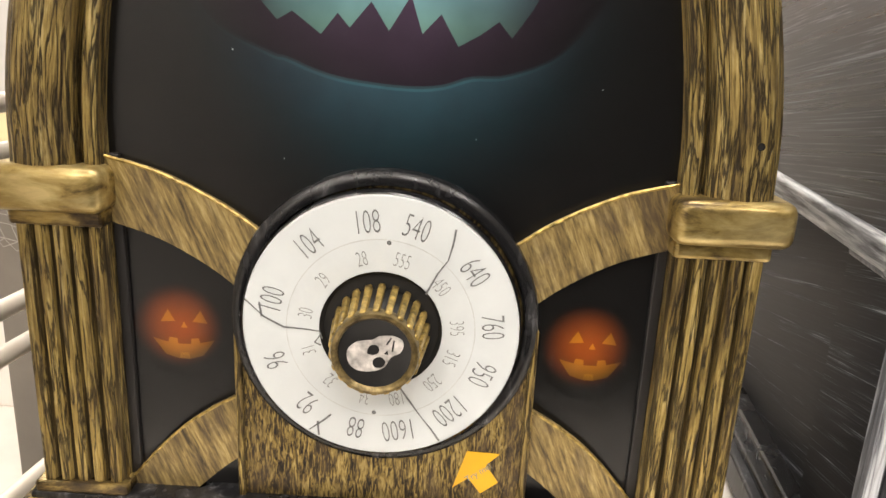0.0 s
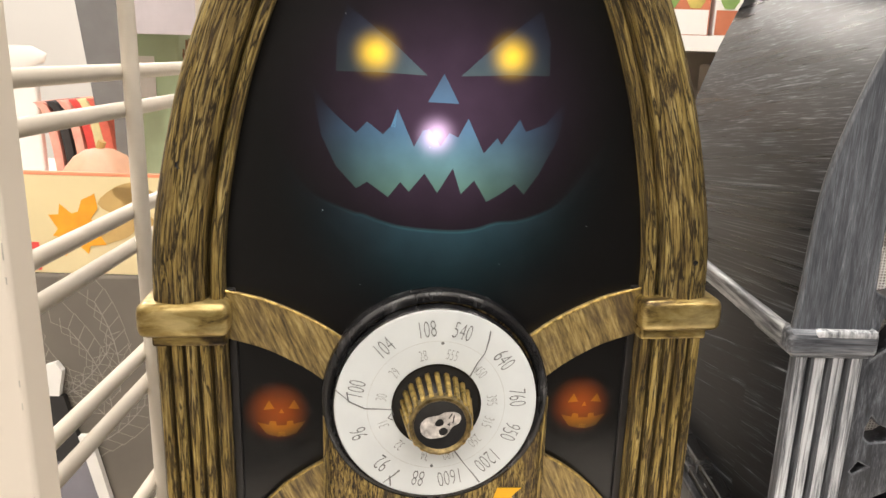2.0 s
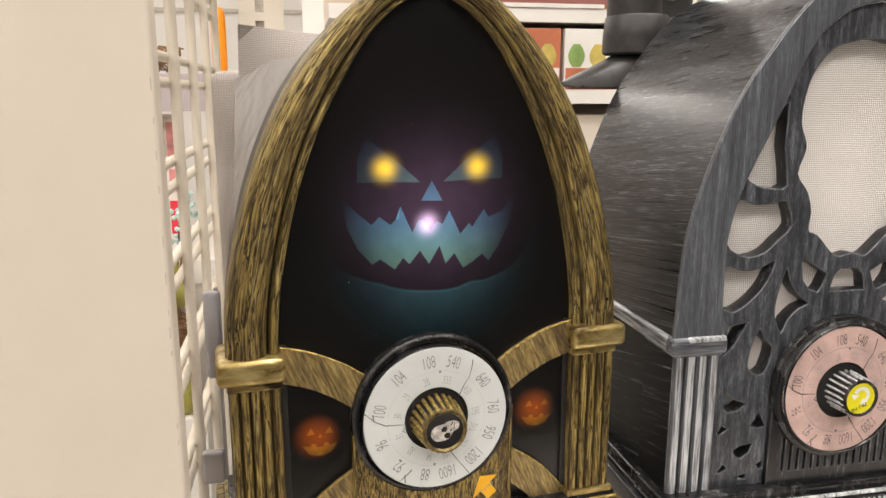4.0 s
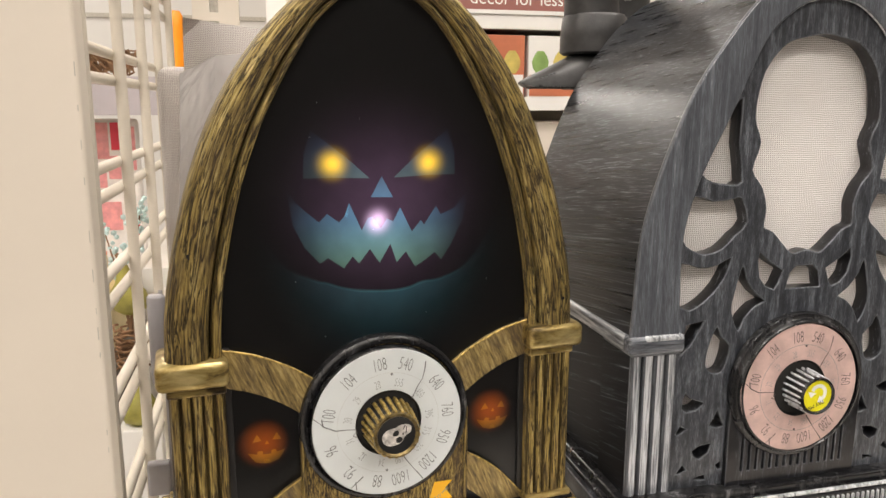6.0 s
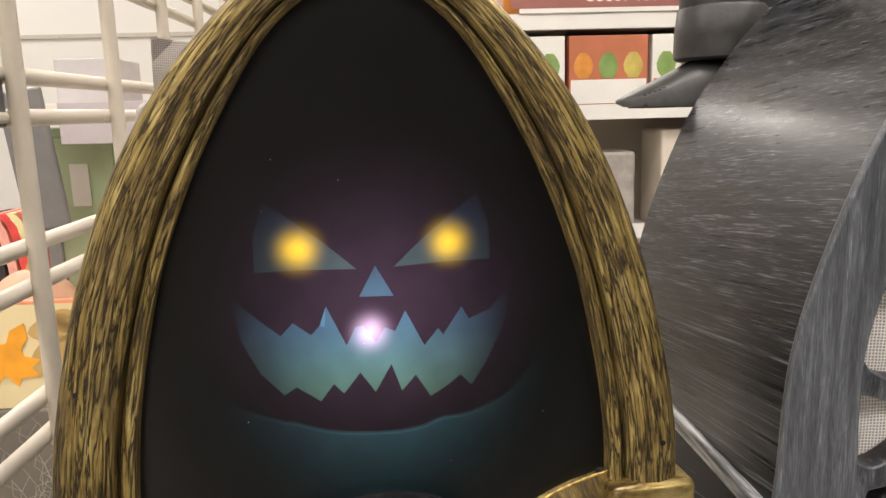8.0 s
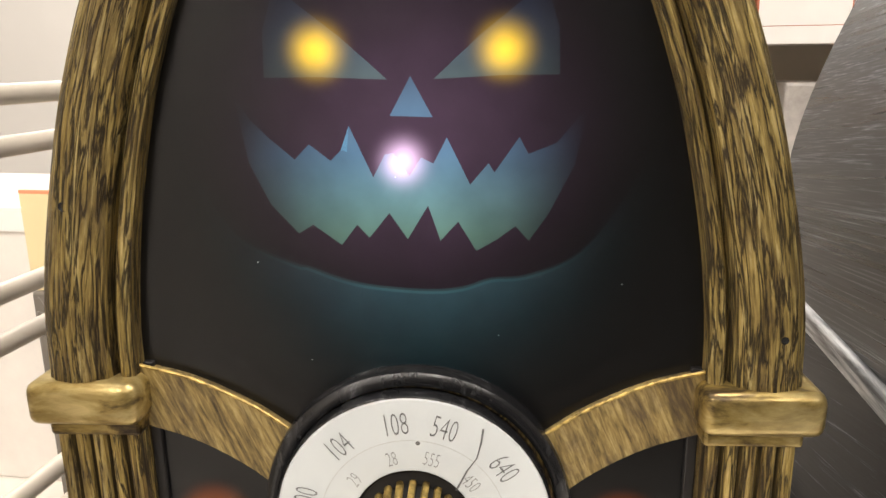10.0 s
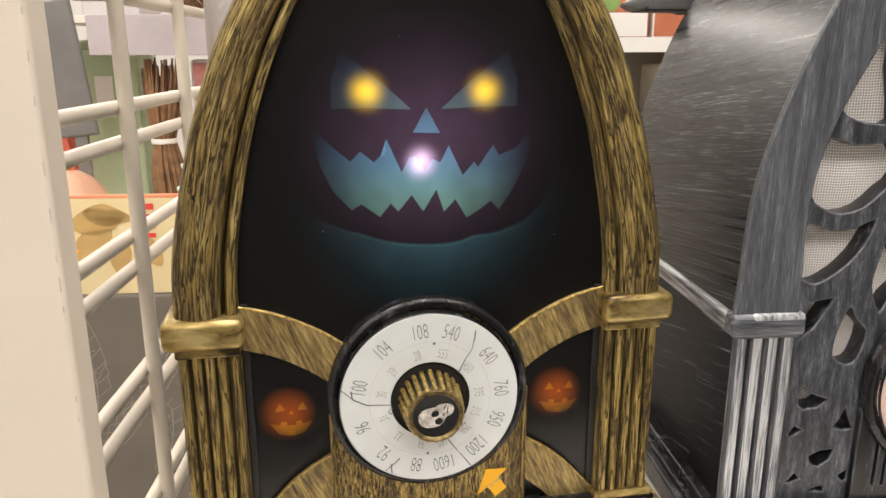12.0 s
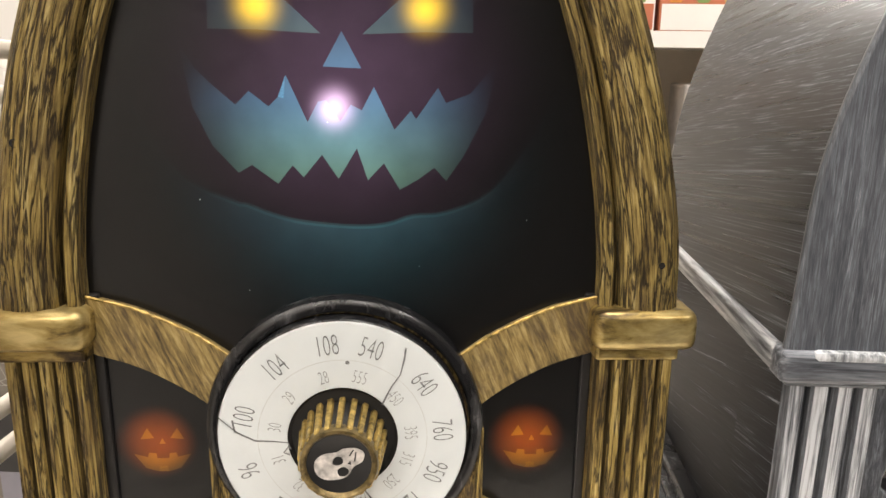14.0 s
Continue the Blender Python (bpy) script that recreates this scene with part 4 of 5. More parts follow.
    arc = [(0.1185, 0.1662), (0.1210, 0.1783), (0.1262, 0.1837)]
    holes = [oval, arc + mirrored(arc, c)]
    for h in one_side:
        sm = closed(h, 2) if len(h) > 8 else h
        holes += [sm, mirrored(sm, c)]
    outline = [(0.0345, 0.022)] + [(x, z) for x, z in inner] + [(2 * c - 0.0345, 0.022)]
    cut_plate("fretwork", outline, holes, 0.0030, 0.0125, silver_fret, e, 0.0009, "cut-out grey brushed fret panel", black_satin, silver_z)
    # columns, capitals, side bands
    for s in (0, 1):
        q = lambda a, b: (a, b) if not s else (2 * c - b, 2 * c - a)
        x0, x1 = q(0.0025, 0.0375)
        bm = upright(bmesh.new(), fluted(x0, x1, 0.0010, 0.045, 4, 0.0029), 0.0235, 0.1285)
        bm_done(bm)
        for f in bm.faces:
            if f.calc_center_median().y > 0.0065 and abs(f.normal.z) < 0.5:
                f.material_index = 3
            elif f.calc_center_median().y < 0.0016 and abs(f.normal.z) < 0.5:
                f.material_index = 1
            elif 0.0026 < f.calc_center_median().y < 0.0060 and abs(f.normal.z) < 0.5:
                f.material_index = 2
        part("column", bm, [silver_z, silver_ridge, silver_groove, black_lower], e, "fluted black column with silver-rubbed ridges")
        part("column_neck", new_box(x0 - 0.0006, x1 + 0.0006, 0.0002, 0.045, 0.1262, 0.1300, r=0.001), silver_x, e)
        cap = part("capital", new_box(*q(-0.0022, 0.0395), -0.0040, 0.010, 0.1285, 0.1415, r=0.003, seg=3), silver_x, e, "rounded capital", smooth=True)
        part("capital_rub", new_box(*q(0.009, 0.0385), -0.0043, 0.002, 0.1372, 0.1417, r=0.0018, seg=2), silver_edge, cap, "rubbed silver top edge", smooth=True)
        part("side_band", new_box(*q(-0.0026, 0.0060), 0.004, DEEP + 0.002, 0.1300, 0.1412, r=0.0025, seg=3), silver_band, e, "silver-rubbed side moulding", smooth=True)
    # base
    base = part("base", new_box(-0.013, 2 * c + 0.013, -0.0140, DEEP + 0.006, 0.0005, 0.0150, r=0.0012), black_satin, e, "black stepped base with a ribbed front")
    part("base_step", new_box(-0.0085, 2 * c + 0.0085, -0.0125, DEEP + 0.005, 0.0140, 0.0185, r=0.0012), rim_black, base)
    part("base_top", new_box(-0.0045, 2 * c + 0.0045, -0.0085, DEEP + 0.004, 0.0175, 0.0240, r=0.0016), rim_black, base)
    part("base_bead", bm_done(tube(bmesh.new(), [(-0.0085, -0.0125, 0.0172), (2 * c + 0.0085, -0.0125, 0.0172)], 0.0016, 8)), silver_edge, base, smooth=True)
    rib = new_box(-0.0009, 0.0009, -0.0156, -0.0135, 0.0025, 0.0130, r=0.0005, seg=1)
    first = part("rib", rib, silver_edge, base)
    for k in range(66):
        ob = first if k == 0 else new("rib", first.data)
        ob.parent = base
        ob.location = ((-0.008 + k * (2 * c + 0.016) / 65) * U, 0, 0)
    # dial plate with slots, dial and knob
    cz = 0.0962
    ring = [(c + 0.0535 * math.cos(radians(a)), cz + 0.0535 * math.sin(radians(a))) for a in range(0, 181, 6)]
    slots = []
    for k in range(15):
        x = c - 0.0415 + k * 0.083 / 14
        slots.append([(x - 0.0017, 0.0335), (x + 0.0017, 0.0335), (x + 0.0017, 0.062), (x - 0.0017, 0.062)])
    cut_plate("dial_plate", [(c - 0.0535, 0.0235), (c + 0.0535, 0.0235)] + ring, slots, -0.0018, 0.0045, black_satin, e, 0.0007, "dial plate with a row of slots", black_satin, silver_fret)
    # near-black sheet gives the slots their inner shade
    part("slot_backing", new_box(c - 0.05, c + 0.05, 0.0026, 0.0029, 0.026, 0.07), void_shade, e)
    rim = [(0.0535, 0.001), (0.0537, -0.0026), (0.0528, -0.0044), (0.0508, -0.0050), (0.0499, -0.0056), (0.0494, -0.0074), (0.0486, -0.0088), (0.0476, -0.0092), (0.0471, -0.0082)]
    part("dial_rim", bm_done(lathe(bmesh.new(), rim, c - 0.0025, cz + 0.0010, 96)), rim_black, e, "black dial rim", smooth=True)
    dial(e, c - 0.0045, cz + 0.0008, 0.0470, -0.0086, paper_pink, ink, ink_soft, ink_soft)
    k = knob(e, c - 0.0022, cz + 0.0004, -0.005, -0.0245, 0.0148, silver_edge, rim_black, 20, 0.05, 0.08)
    c, cz, y = c - 0.0022, cz + 0.0004, -0.0236
    disc = part("try_me_disc", bm_done(lathe(bmesh.new(), [(0.0113, y + 0.0002), (0.0113, y), (0, y)], c, cz, 40)), yellow, k, "yellow round sticker", smooth=False)
    bm = bmesh.new()
    ribbon(bm, [(c + 0.0005 + 0.0052 * math.cos(radians(a)), cz + 0.0022 + 0.0052 * math.sin(radians(a))) for a in range(-55, 171, 12)], 0.0014, y - 0.0002)
    for a, sgn in ((-55, -1), (170, 1)):
        p = Vector((c + 0.0005 + 0.0052 * math.cos(radians(a)), cz + 0.0022 + 0.0052 * math.sin(radians(a))))
        tdir = Vector((-math.sin(radians(a)), math.cos(radians(a)))) * sgn
        nd = Vector((tdir.y, -tdir.x))
        bm.faces.new([bm.verts.new((w.x, y - 0.0002, w.y)) for w in (p + nd * 0.0035, p + tdir * 0.0042, p - nd * 0.0035)])
    part("turn_arrow", bm, white_ink, disc, "white curved arrow")
    lettering("TRY ME", 0.0040, ink, disc, c - 0.0008, y - 0.0003, cz - 0.0062, 158)


black_lower = brushed("black_lower_strokes", [(0.50, (0.006, 0.006, 0.007)), (0.62, (0.016, 0.017, 0.020)), (0.72, (0.080, 0.086, 0.098)), (0.86, (0.34, 0.365, 0.40))], 1, fine=2400, slow=34, rot=(0.22, 0, 0), metal=0.0, rough=0.34, patch=0.9, relief=0.005, warp=0.5)
black_lower.node_tree.nodes["Principled BSDF"].inputs["Specular IOR Level"].default_value = 0.06
silver_band = brushed("silver_rubbed_band", [(0.30, (0.05, 0.05, 0.053)), (0.44, (0.22, 0.227, 0.24)), (0.62, (0.58, 0.59, 0.60))], 1, fine=420, slow=30, metal=0.3, rough=0.4, patch=0.6, relief=0.15)
silver_radio()


# ---- things behind the radios ----
def loft(rings, n=20):
    """A skin over level ovals: (z, centre x, centre y, half width, half depth)."""
    bm = bmesh.new()
    rows = []
    for z, cx, cy, rx, ry in rings:
        rows.append([bm.verts.new((cx + rx * math.cos(2 * math.pi * i / n), cy + ry * math.sin(2 * math.pi * i / n), z)) for i in range(n)])
    for a, b in zip(rows, rows[1:]):
        for i in range(n):
            bm.faces.new((a[i], a[(i + 1) % n], b[(i + 1) % n], b[i]))
    bm.faces.new(rows[0][::-1])
    bm.faces.new(rows[-1])
    return bm_done(bm)


def boots():
    leather = plain("black_matte_leather", (0.030, 0.029, 0.029), 0.42, 0, 0.45, 90, 1.0)
    sole = plain("black_rubber_sole", (0.012, 0.012, 0.012), 0.7, 0, 0.2, 60)
    st = part("display_stand", new_box(0.262, 0.34, 0.212, 0.30, 0.0, 0.3085, r=0.002), black_shell, m=pose(0, 0, 0, 0, 0, SHELF_TURN))
    tagged(st, "plain black display stand behind the radio", "stand")
    e = thing("boot", "black leather boot with a folded cuff and stitched toe", "boot", rz=SHELF_TURN, group="pair of boots")
    bm = bmesh.new()
    rows = []
    for x, zt, w in ((0.166, 0.3150, 0.006), (0.175, 0.3200, 0.017), (0.190, 0.3265, 0.022), (0.205, 0.3340, 0.024), (0.220, 0.3420, 0.025), (0.245, 0.3440, 0.026), (0.268, 0.3420, 0.024), (0.276, 0.330, 0.016)):
        zb = 0.3095 + (0.003 if x < 0.17 else 0)
        rows.append([bm.verts.new((x, 0.245 + w * math.cos(a), zb + (zt - zb) * max(0.0, math.sin(a)) ** 0.6)) for a in [math.pi * k / 12 for k in range(13)]])
    for a, b in zip(rows, rows[1:]):
        for k in range(12):
            bm.faces.new((a[k], b[k], b[k + 1], a[k + 1]))
        bm.faces.new((a[0], a[12], b[12], b[0]))
    bm.faces.new(rows[0])
    bm.faces.new(rows[-1][::-1])
    part("foot", bm_done(bm), leather, e, smooth=True)
    part("sole", new_box(0.178, 0.272, 0.226, 0.264, 0.3085, 0.3125, r=0.0015), sole, e)
    part("cuff", loft([(0.3400, 0.239, 0.245, 0.030, 0.027), (0.3420, 0.239, 0.245, 0.0325, 0.029), (0.358, 0.2385, 0.245, 0.0318, 0.029), (0.3740, 0.239, 0.245, 0.0305, 0.028), (0.3765, 0.239, 0.245, 0.0285, 0.026)]), leather, e, "folded leather cuff", smooth=True)
    part("shaft", loft([(0.376, 0.236, 0.245, 0.0265, 0.024), (0.392, 0.235, 0.245, 0.0255, 0.024), (0.41, 0.237, 0.245, 0.0275, 0.025), (0.44, 0.237, 0.245, 0.0275, 0.025)]), leather, e, smooth=True)
    for k in range(5):
        part("stitch", new_box(0.178 + k * 0.0032, 0.180 + k * 0.0032, 0.2255 - k * 0.0005, 0.2262 - k * 0.0005, 0.3170 + k * 0.0011, 0.3178 + k * 0.0011), sole, e)
    two = copy_thing(e, pose(0.052 * U, 0.026 * U, 0.0, 0, 0, SHELF_TURN))
    tagged(two, "black leather boot with a pale tag behind its pair", "boot", "pair of boots")
    tag = part("size_tag", new_box(0.222, 0.229, 0.2165, 0.2175, 0.392, 0.397), white_ink, two, "small pale tag")


boots()


def wrapped_sack():
    weave = woven("grey_woven_ribbon", (0.56, 0.52, 0.49), (0.30, 0.27, 0.25), 0.0010)
    m, nt, b = material("clear_plastic_film")
    b.inputs["Base Color"].default_value = (0.86, 0.84, 0.84, 1)
    b.inputs["Roughness"].default_value = 0.16
    b.inputs["Alpha"].default_value = 0.42
    w = node(nt, "ShaderNodeTexNoise", Scale=14.0, Detail=1.5)
    bump(nt, b, w.outputs["Fac"], 0.45, 0.006)
    e = thing("wrapped_cushion", "grey woven cushion in clear plastic film behind the radio", "cushion", rz=SHELF_TURN)
    bm = bmesh.new()
    nx, nz = 16, 26
    for side in (-1, 1):
        g = []
        for i in range(nx + 1):
            row = []
            for k in range(nz + 1):
                u, v = i / nx, k / nz
                puff = 0.022 * (math.sin(math.pi * u) * math.sin(math.pi * v)) ** 0.5 if 0 < u < 1 and 0 < v < 1 else 0
                row.append(bm.verts.new((-0.124 + 0.20 * u - 0.004 * math.sin(math.pi * v), 0.150 + side * puff, 0.001 + (0.354 - 0.008 * u * (1 - u) * 4) * v)))
            g.append(row)
        for i in range(nx):
            for k in range(nz):
                bm.faces.new((g[i][k], g[i + 1][k], g[i + 1][k + 1], g[i][k + 1]))
    part("cover", bm_done(bm), weave, e, "grey woven cover", smooth=True)
    film = bmesh.new()
    rnd = random.Random(3)
    cols = []
    for i in range(9):
        u = i / 8
        cols.append([film.verts.new((-0.146 + 0.215 * u + 0.02 * v * (1 - u), 0.128 + rnd.uniform(-0.004, 0.004), 0.002 + (0.315 + 0.06 * u) * v + rnd.uniform(-0.003, 0.003) * (v > 0))) for v in [k / 12 for k in range(13)]])
    for a, b2 in zip(cols, cols[1:]):
        for k in range(12):
            film.faces.new((a[k], b2[k], b2[k + 1], a[k + 1]))
    part("plastic_film", film, m, e, "crinkled clear plastic film", smooth=True)
    e2 = thing("grey_cushion", "second grey woven cushion standing behind the first", "cushion", rz=SHELF_TURN)
    part("cover", new_box(-0.150, -0.02, 0.182, 0.205, 0.0, 0.322, r=0.009, seg=3), weave, e2, smooth=True)
    gp = plain("smoked_grey_plastic", (0.40, 0.385, 0.40), 0.22, 0, 0.1, 30)
    s = thing("plastic_shelf_divider", "smoked grey plastic divider strip on the shelf", "shelf divider", rz=SHELF_TURN)
    part("lower_strip", new_box(-0.167, -0.150, 0.118, 0.126, 0.0, 0.027, r=0.002), gp, s)
    part("stem", new_box(-0.150, -0.1475, 0.120, 0.1225, 0.0, 0.16), gp, s)
    bm = box(bmesh.new(), -0.1585, -0.1455, 0.117, 0.125, 0.088, 0.158, r=0.0035, seg=3)
    part("upper_strip", bm_done(bm), gp, s, smooth=True)


wrapped_sack()


# ---- neighbouring display, seen through the wire ----
def at_shelf():
    return pose(0, 0, 0, 0, 0, SHELF_TURN)


def side_display():
    t = part("display_table", new_box(-1.5, -0.225, 0.60, 1.35, -0.53, -0.50, r=0.003), shelf_paint, m=at_shelf())
    tagged(t, "low white display table beyond the wire panel", "table")
    for x in (-1.45, -0.28):
        for y in (0.64, 1.3):
            part("leg", new_box(x - 0.02, x + 0.02, y - 0.02, y + 0.02, -1.3, -0.53), shelf_paint, t)
    cream = plain("cream_printed_card", (0.72, 0.60, 0.34), 0.6, 0, 0.05, 8)
    coral = plain("coral_card_edge", (0.85, 0.30, 0.16), 0.5, 0, 0.05, 20)
    tan = plain("tan_leaf_print", (0.50, 0.33, 0.12), 0.6, 0, 0.12, 30)
    orange = plain("orange_leaf_print", (0.85, 0.36, 0.02), 0.6, 0, 0.12, 40)
    red = plain("red_print", (0.70, 0.06, 0.05), 0.55, 0, 0.1, 30)
    b = thing("cream_gift_box", "cream cardboard box printed with autumn leaves", "box", rz=SHELF_TURN)
    part("front_wall", new_box(-0.66, -0.285, 0.62, 0.624, -0.0375, 0.0955), cream, b)
    part("rim", new_box(-0.6605, -0.2845, 0.6195, 0.6245, 0.0935, 0.0985, r=0.001), coral, b, "coral rim")
    part("back_wall", new_box(-0.66, -0.285, 0.852, 0.856, -0.0375, 0.012), cream, b)
    for x in (-0.66, -0.289):
        part("side_wall", new_box(x, x + 0.004, 0.624, 0.852, -0.0375, 0.030), cream, b)
    part("bottom", new_box(-0.656, -0.289, 0.624, 0.852, -0.0375, -0.034), cream, b)
    leaf = closed([(0.0, 0.0), (0.018, 0.012), (0.034, 0.010), (0.052, 0.002), (0.034, -0.010), (0.016, -0.012)], 3)
    maple = [(0, -0.034), (0.004, -0.012), (0.022, -0.018), (0.020, -0.008), (0.036, 0.002), (0.026, 0.008), (0.030, 0.020), (0.014, 0.016), (0.008, 0.022), (0.010, 0.036), (0, 0.050), (-0.010, 0.036), (-0.008, 0.022), (-0.014, 0.016), (-0.030, 0.020), (-0.026, 0.008), (-0.036, 0.002), (-0.020, -0.008), (-0.022, -0.018), (-0.004, -0.012)]
    for shape, px, pz, turn, sc, mat in ((leaf, -0.450, 0.058, 8, 1.5, tan), (leaf, -0.395, 0.050, 215, 1.5, tan), (leaf, -0.385, 0.045, 265, 1.2, tan), (leaf, -0.43, 0.076, -10, 1.2, tan), (leaf, -0.335, 0.0, 120, 1.1, tan), (maple, -0.480, 0.020, -28, 1.15, orange), (maple, -0.580, 0.035, 30, 1.1, orange)):
        a = radians(turn)
        pts = [(px + sc * (x * math.cos(a) - z * math.sin(a)), pz + sc * (x * math.sin(a) + z * math.cos(a))) for x, z in shape]
        pts = [(x, min(max(z, -0.036), 0.092)) for x, z in pts]
        dy = 0.0004 if mat is orange else 0.0
        part("printed_leaf", bm_done(prism(bmesh.new(), pts, 0.6190 - dy, 0.6198 - dy)), mat, b)
    for z, h in ((0.082, 0.008), (0.068, 0.007), (0.055, 0.006), (0.043, 0.006)):
        part("print_bar", new_box(-0.349, -0.338, 0.6190, 0.6198, z - h / 2, z + h / 2), red, b)
    part("print_bar", new_box(-0.556, -0.547, 0.6190, 0.6198, 0.004, 0.062), coral, b)
    part("print_bar", new_box(-0.552, -0.532, 0.6190, 0.6198, -0.034, 0.004), red, b)
    g = thing("grey_gift_bag", "taupe paper bag with pale line-drawn leaves", "gift bag", rz=SHELF_TURN)
    taupe = plain("taupe_paper", (0.155, 0.135, 0.110), 0.65, 0, 0.15, 9)
    line = plain("pale_line_print", (0.32, 0.295, 0.255), 0.65, 0, 0.1, 60)
    part("bag", new_box(-0.66, -0.285, 0.615, 0.80, -0.4999, -0.0385, r=0.004), taupe, g)
    rnd = random.Random(11)
    for k in range(11):
        x0, z0 = rnd.uniform(-0.56, -0.33), rnd.uniform(-0.36, -0.12)
        a = rnd.uniform(0.2, 2.6)
        stem = [(x0 + s * 0.019 * math.cos(a + 0.05 * s), z0 + s * 0.019 * math.sin(a + 0.05 * s)) for s in range(8)]
        ok = lambda p: (min(max(p[0], -0.655), -0.29), min(max(p[1], -0.49), -0.045))
        bm = ribbon(bmesh.new(), [ok(p) for p in stem], 0.0007, 0.6143)
        for s in range(1, 8):
            for sg in (-1, 1):
                q = stem[s]
                bb = a + 0.05 * s + sg * 0.8
                ribbon(bm, [ok(q), ok((q[0] + 0.024 * math.cos(bb), q[1] + 0.024 * math.sin(bb))), ok((q[0] + 0.038 * math.cos(bb - sg * 0.5), q[1] + 0.038 * math.sin(bb - sg * 0.5)))], 0.0005, 0.6143)
        part("line_leaf", bm, line, g)
    # back tier
    tier = part("display_riser", new_box(-1.3, -0.225, 0.87, 1.25, -0.4995, 0.02, r=0.003), shelf_paint, m=at_shelf())
    tagged(tier, "white riser on the display table", "riser")
    part("front_lip", new_box(-1.3, -0.225, 0.866, 0.8695, -0.02, 0.022, r=0.001), white_card, tier)
    peach = plain("peach_gourd_skin", (0.62, 0.36, 0.24), 0.5, 0, 0.12, 20)
    bm = bmesh.new()
    rows = []
    for j in range(11):
        ph = math.pi * j / 10
        rows.append([bm.verts.new((-0.495 + 0.062 * math.sin(ph) * (1 + 0.05 * math.cos(8 * th)) * math.cos(th), 0.735 + 0.062 * math.sin(ph) * (1 + 0.05 * math.cos(8 * th)) * math.sin(th), 0.0410 - 0.0745 * math.cos(ph))) for th in [2 * math.pi * i / 32 for i in range(32)]])
    for a, c in zip(rows, rows[1:]):
        for i in range(32):
            bm.faces.new((a[i], a[(i + 1) % 32], c[(i + 1) % 32], c[i]))
    p = part("pumpkin", bm_done(bm), peach, smooth=True, m=at_shelf())
    tagged(p, "peach coloured ribbed pumpkin in the open cream box", "pumpkin")
    part("stalk", bm_done(tube(bmesh.new(), [(-0.495, 0.735, 0.112), (-0.49, 0.735, 0.124)], 0.006, 8)), tan, p)
    cloths = [((0.78, 0.33, 0.26), -0.672), ((0.035, 0.03, 0.03), -0.652), ((0.75, 0.36, 0.29), -0.632), ((0.68, 0.07, 0.06), -0.612), ((0.74, 0.66, 0.36), -0.598), ((0.72, 0.16, 0.11), -0.582)]
    for col, x in cloths:
        fabric = plain("folded_fabric", col, 0.85, 0, 0.18, 50, 0.3)
        bm = bmesh.new()
        pts = spline([(x - 0.020, 0.165 + (x + 0.63) * 0.1), (x - 0.006, 0.150), (x + 0.006, 0.09), (x + 0.012, 0.0205)], 5)
        poly = [(q.x, q.y) for q in pts] + [(q.x + 0.013, q.y + (0.012 if k > 14 - 8 else 0)) for k, q in reversed(list(enumerate(pts)))]
        poly = [(a, max(b_, 0.0202)) for a, b_ in poly]
        ob = part("folded_cloth", bm_done(prism(bm, poly, 0.93, 1.05, r=0.002)), fabric, smooth=True, m=at_shelf())
        tagged(ob, "folded cloth standing in a row on the riser", "cloth", "row of folded cloths")
    sage = plain("sage_green_card", (0.42, 0.52, 0.33), 0.6, 0, 0.1, 12)
    ob = part("sage_box", new_box(-0.575, -0.462, 0.99, 1.08, 0.0205, 0.285, r=0.003), sage, m=at_shelf())
    tagged(ob, "sage green cardboard box on the riser", "box")
    part("lid", new_box(-0.577, -0.460, 0.988, 1.082, 0.2855, 0.300, r=0.003), sage, ob)
    part("pale_label", new_box(-0.535, -0.505, 0.9875, 0.9895, 0.17, 0.24), white_card, ob, "pale printed label")
    wh = part("white_sign_board", new_box(-0.76, -0.695, 0.955, 0.97, 0.0205, 0.215, r=0.004), white_card, m=at_shelf())
    tagged(wh, "white upright card board", "board")
    bl = part("blue_box", new_box(-0.618, -0.582, 1.085, 1.13, 0.0205, 0.245, r=0.002), plain("blue_card", (0.02, 0.17, 0.62), 0.5, 0, 0.08, 20), m=at_shelf())
    tagged(bl, "bright blue narrow box", "box")
    pl = part("white_plate", bm_done(loft([(0.2155, -0.73, 0.962, 0.02, 0.004), (0.225, -0.73, 0.962, 0.05, 0.006), (0.240, -0.73, 0.962, 0.055, 0.006), (0.252, -0.73, 0.962, 0.03, 0.004)])), white_card, smooth=True, m=at_shelf())
    tagged(pl, "white rounded card topper", "card")
    gt = plain("grey_clear_plastic", (0.17, 0.165, 0.165), 0.25, 0, 0.15, 12)
    bm = box(bmesh.new(), -0.068, 0.0, 0.0, 0.01, -0.001, 0.215, r=0.004)
    bm.transform(Matrix.Translation((-0.505, 0.90, 0.1495)) @ pose(0, 0, 0, 0, -6, 0))
    ob = part("grey_bin_front", bm_done(bm), gt, m=at_shelf())
    tagged(ob, "smoky grey plastic bin front", "bin")
    part("bin_foot", new_box(-0.545, -0.525, 0.903, 0.912, 0.0205, 0.152), gt, ob)
    # upper tier with label strip, twigs and small goods
    mauve = plain("mauve_label_strip", (0.44, 0.40, 0.42), 0.35, 0, 0.12, 12)
    sh = thing("upper_display_shelf", "white shelf with a mauve label strip", "shelf", rz=SHELF_TURN)
    part("deck", new_box(-0.57, -0.200, 0.905, 1.22, 0.325, 0.337, r=0.001), shelf_paint, sh)
    part("label_strip", new_box(-0.505, -0.225, 0.900, 0.9045, 0.275, 0.338, r=0.001), mauve, sh, "mauve grey label strip")
    for x in (-0.50, -0.235):
        part("support", new_box(x - 0.006, x + 0.006, 1.19, 1.21, 0.0205, 0.325), shelf_paint, sh)
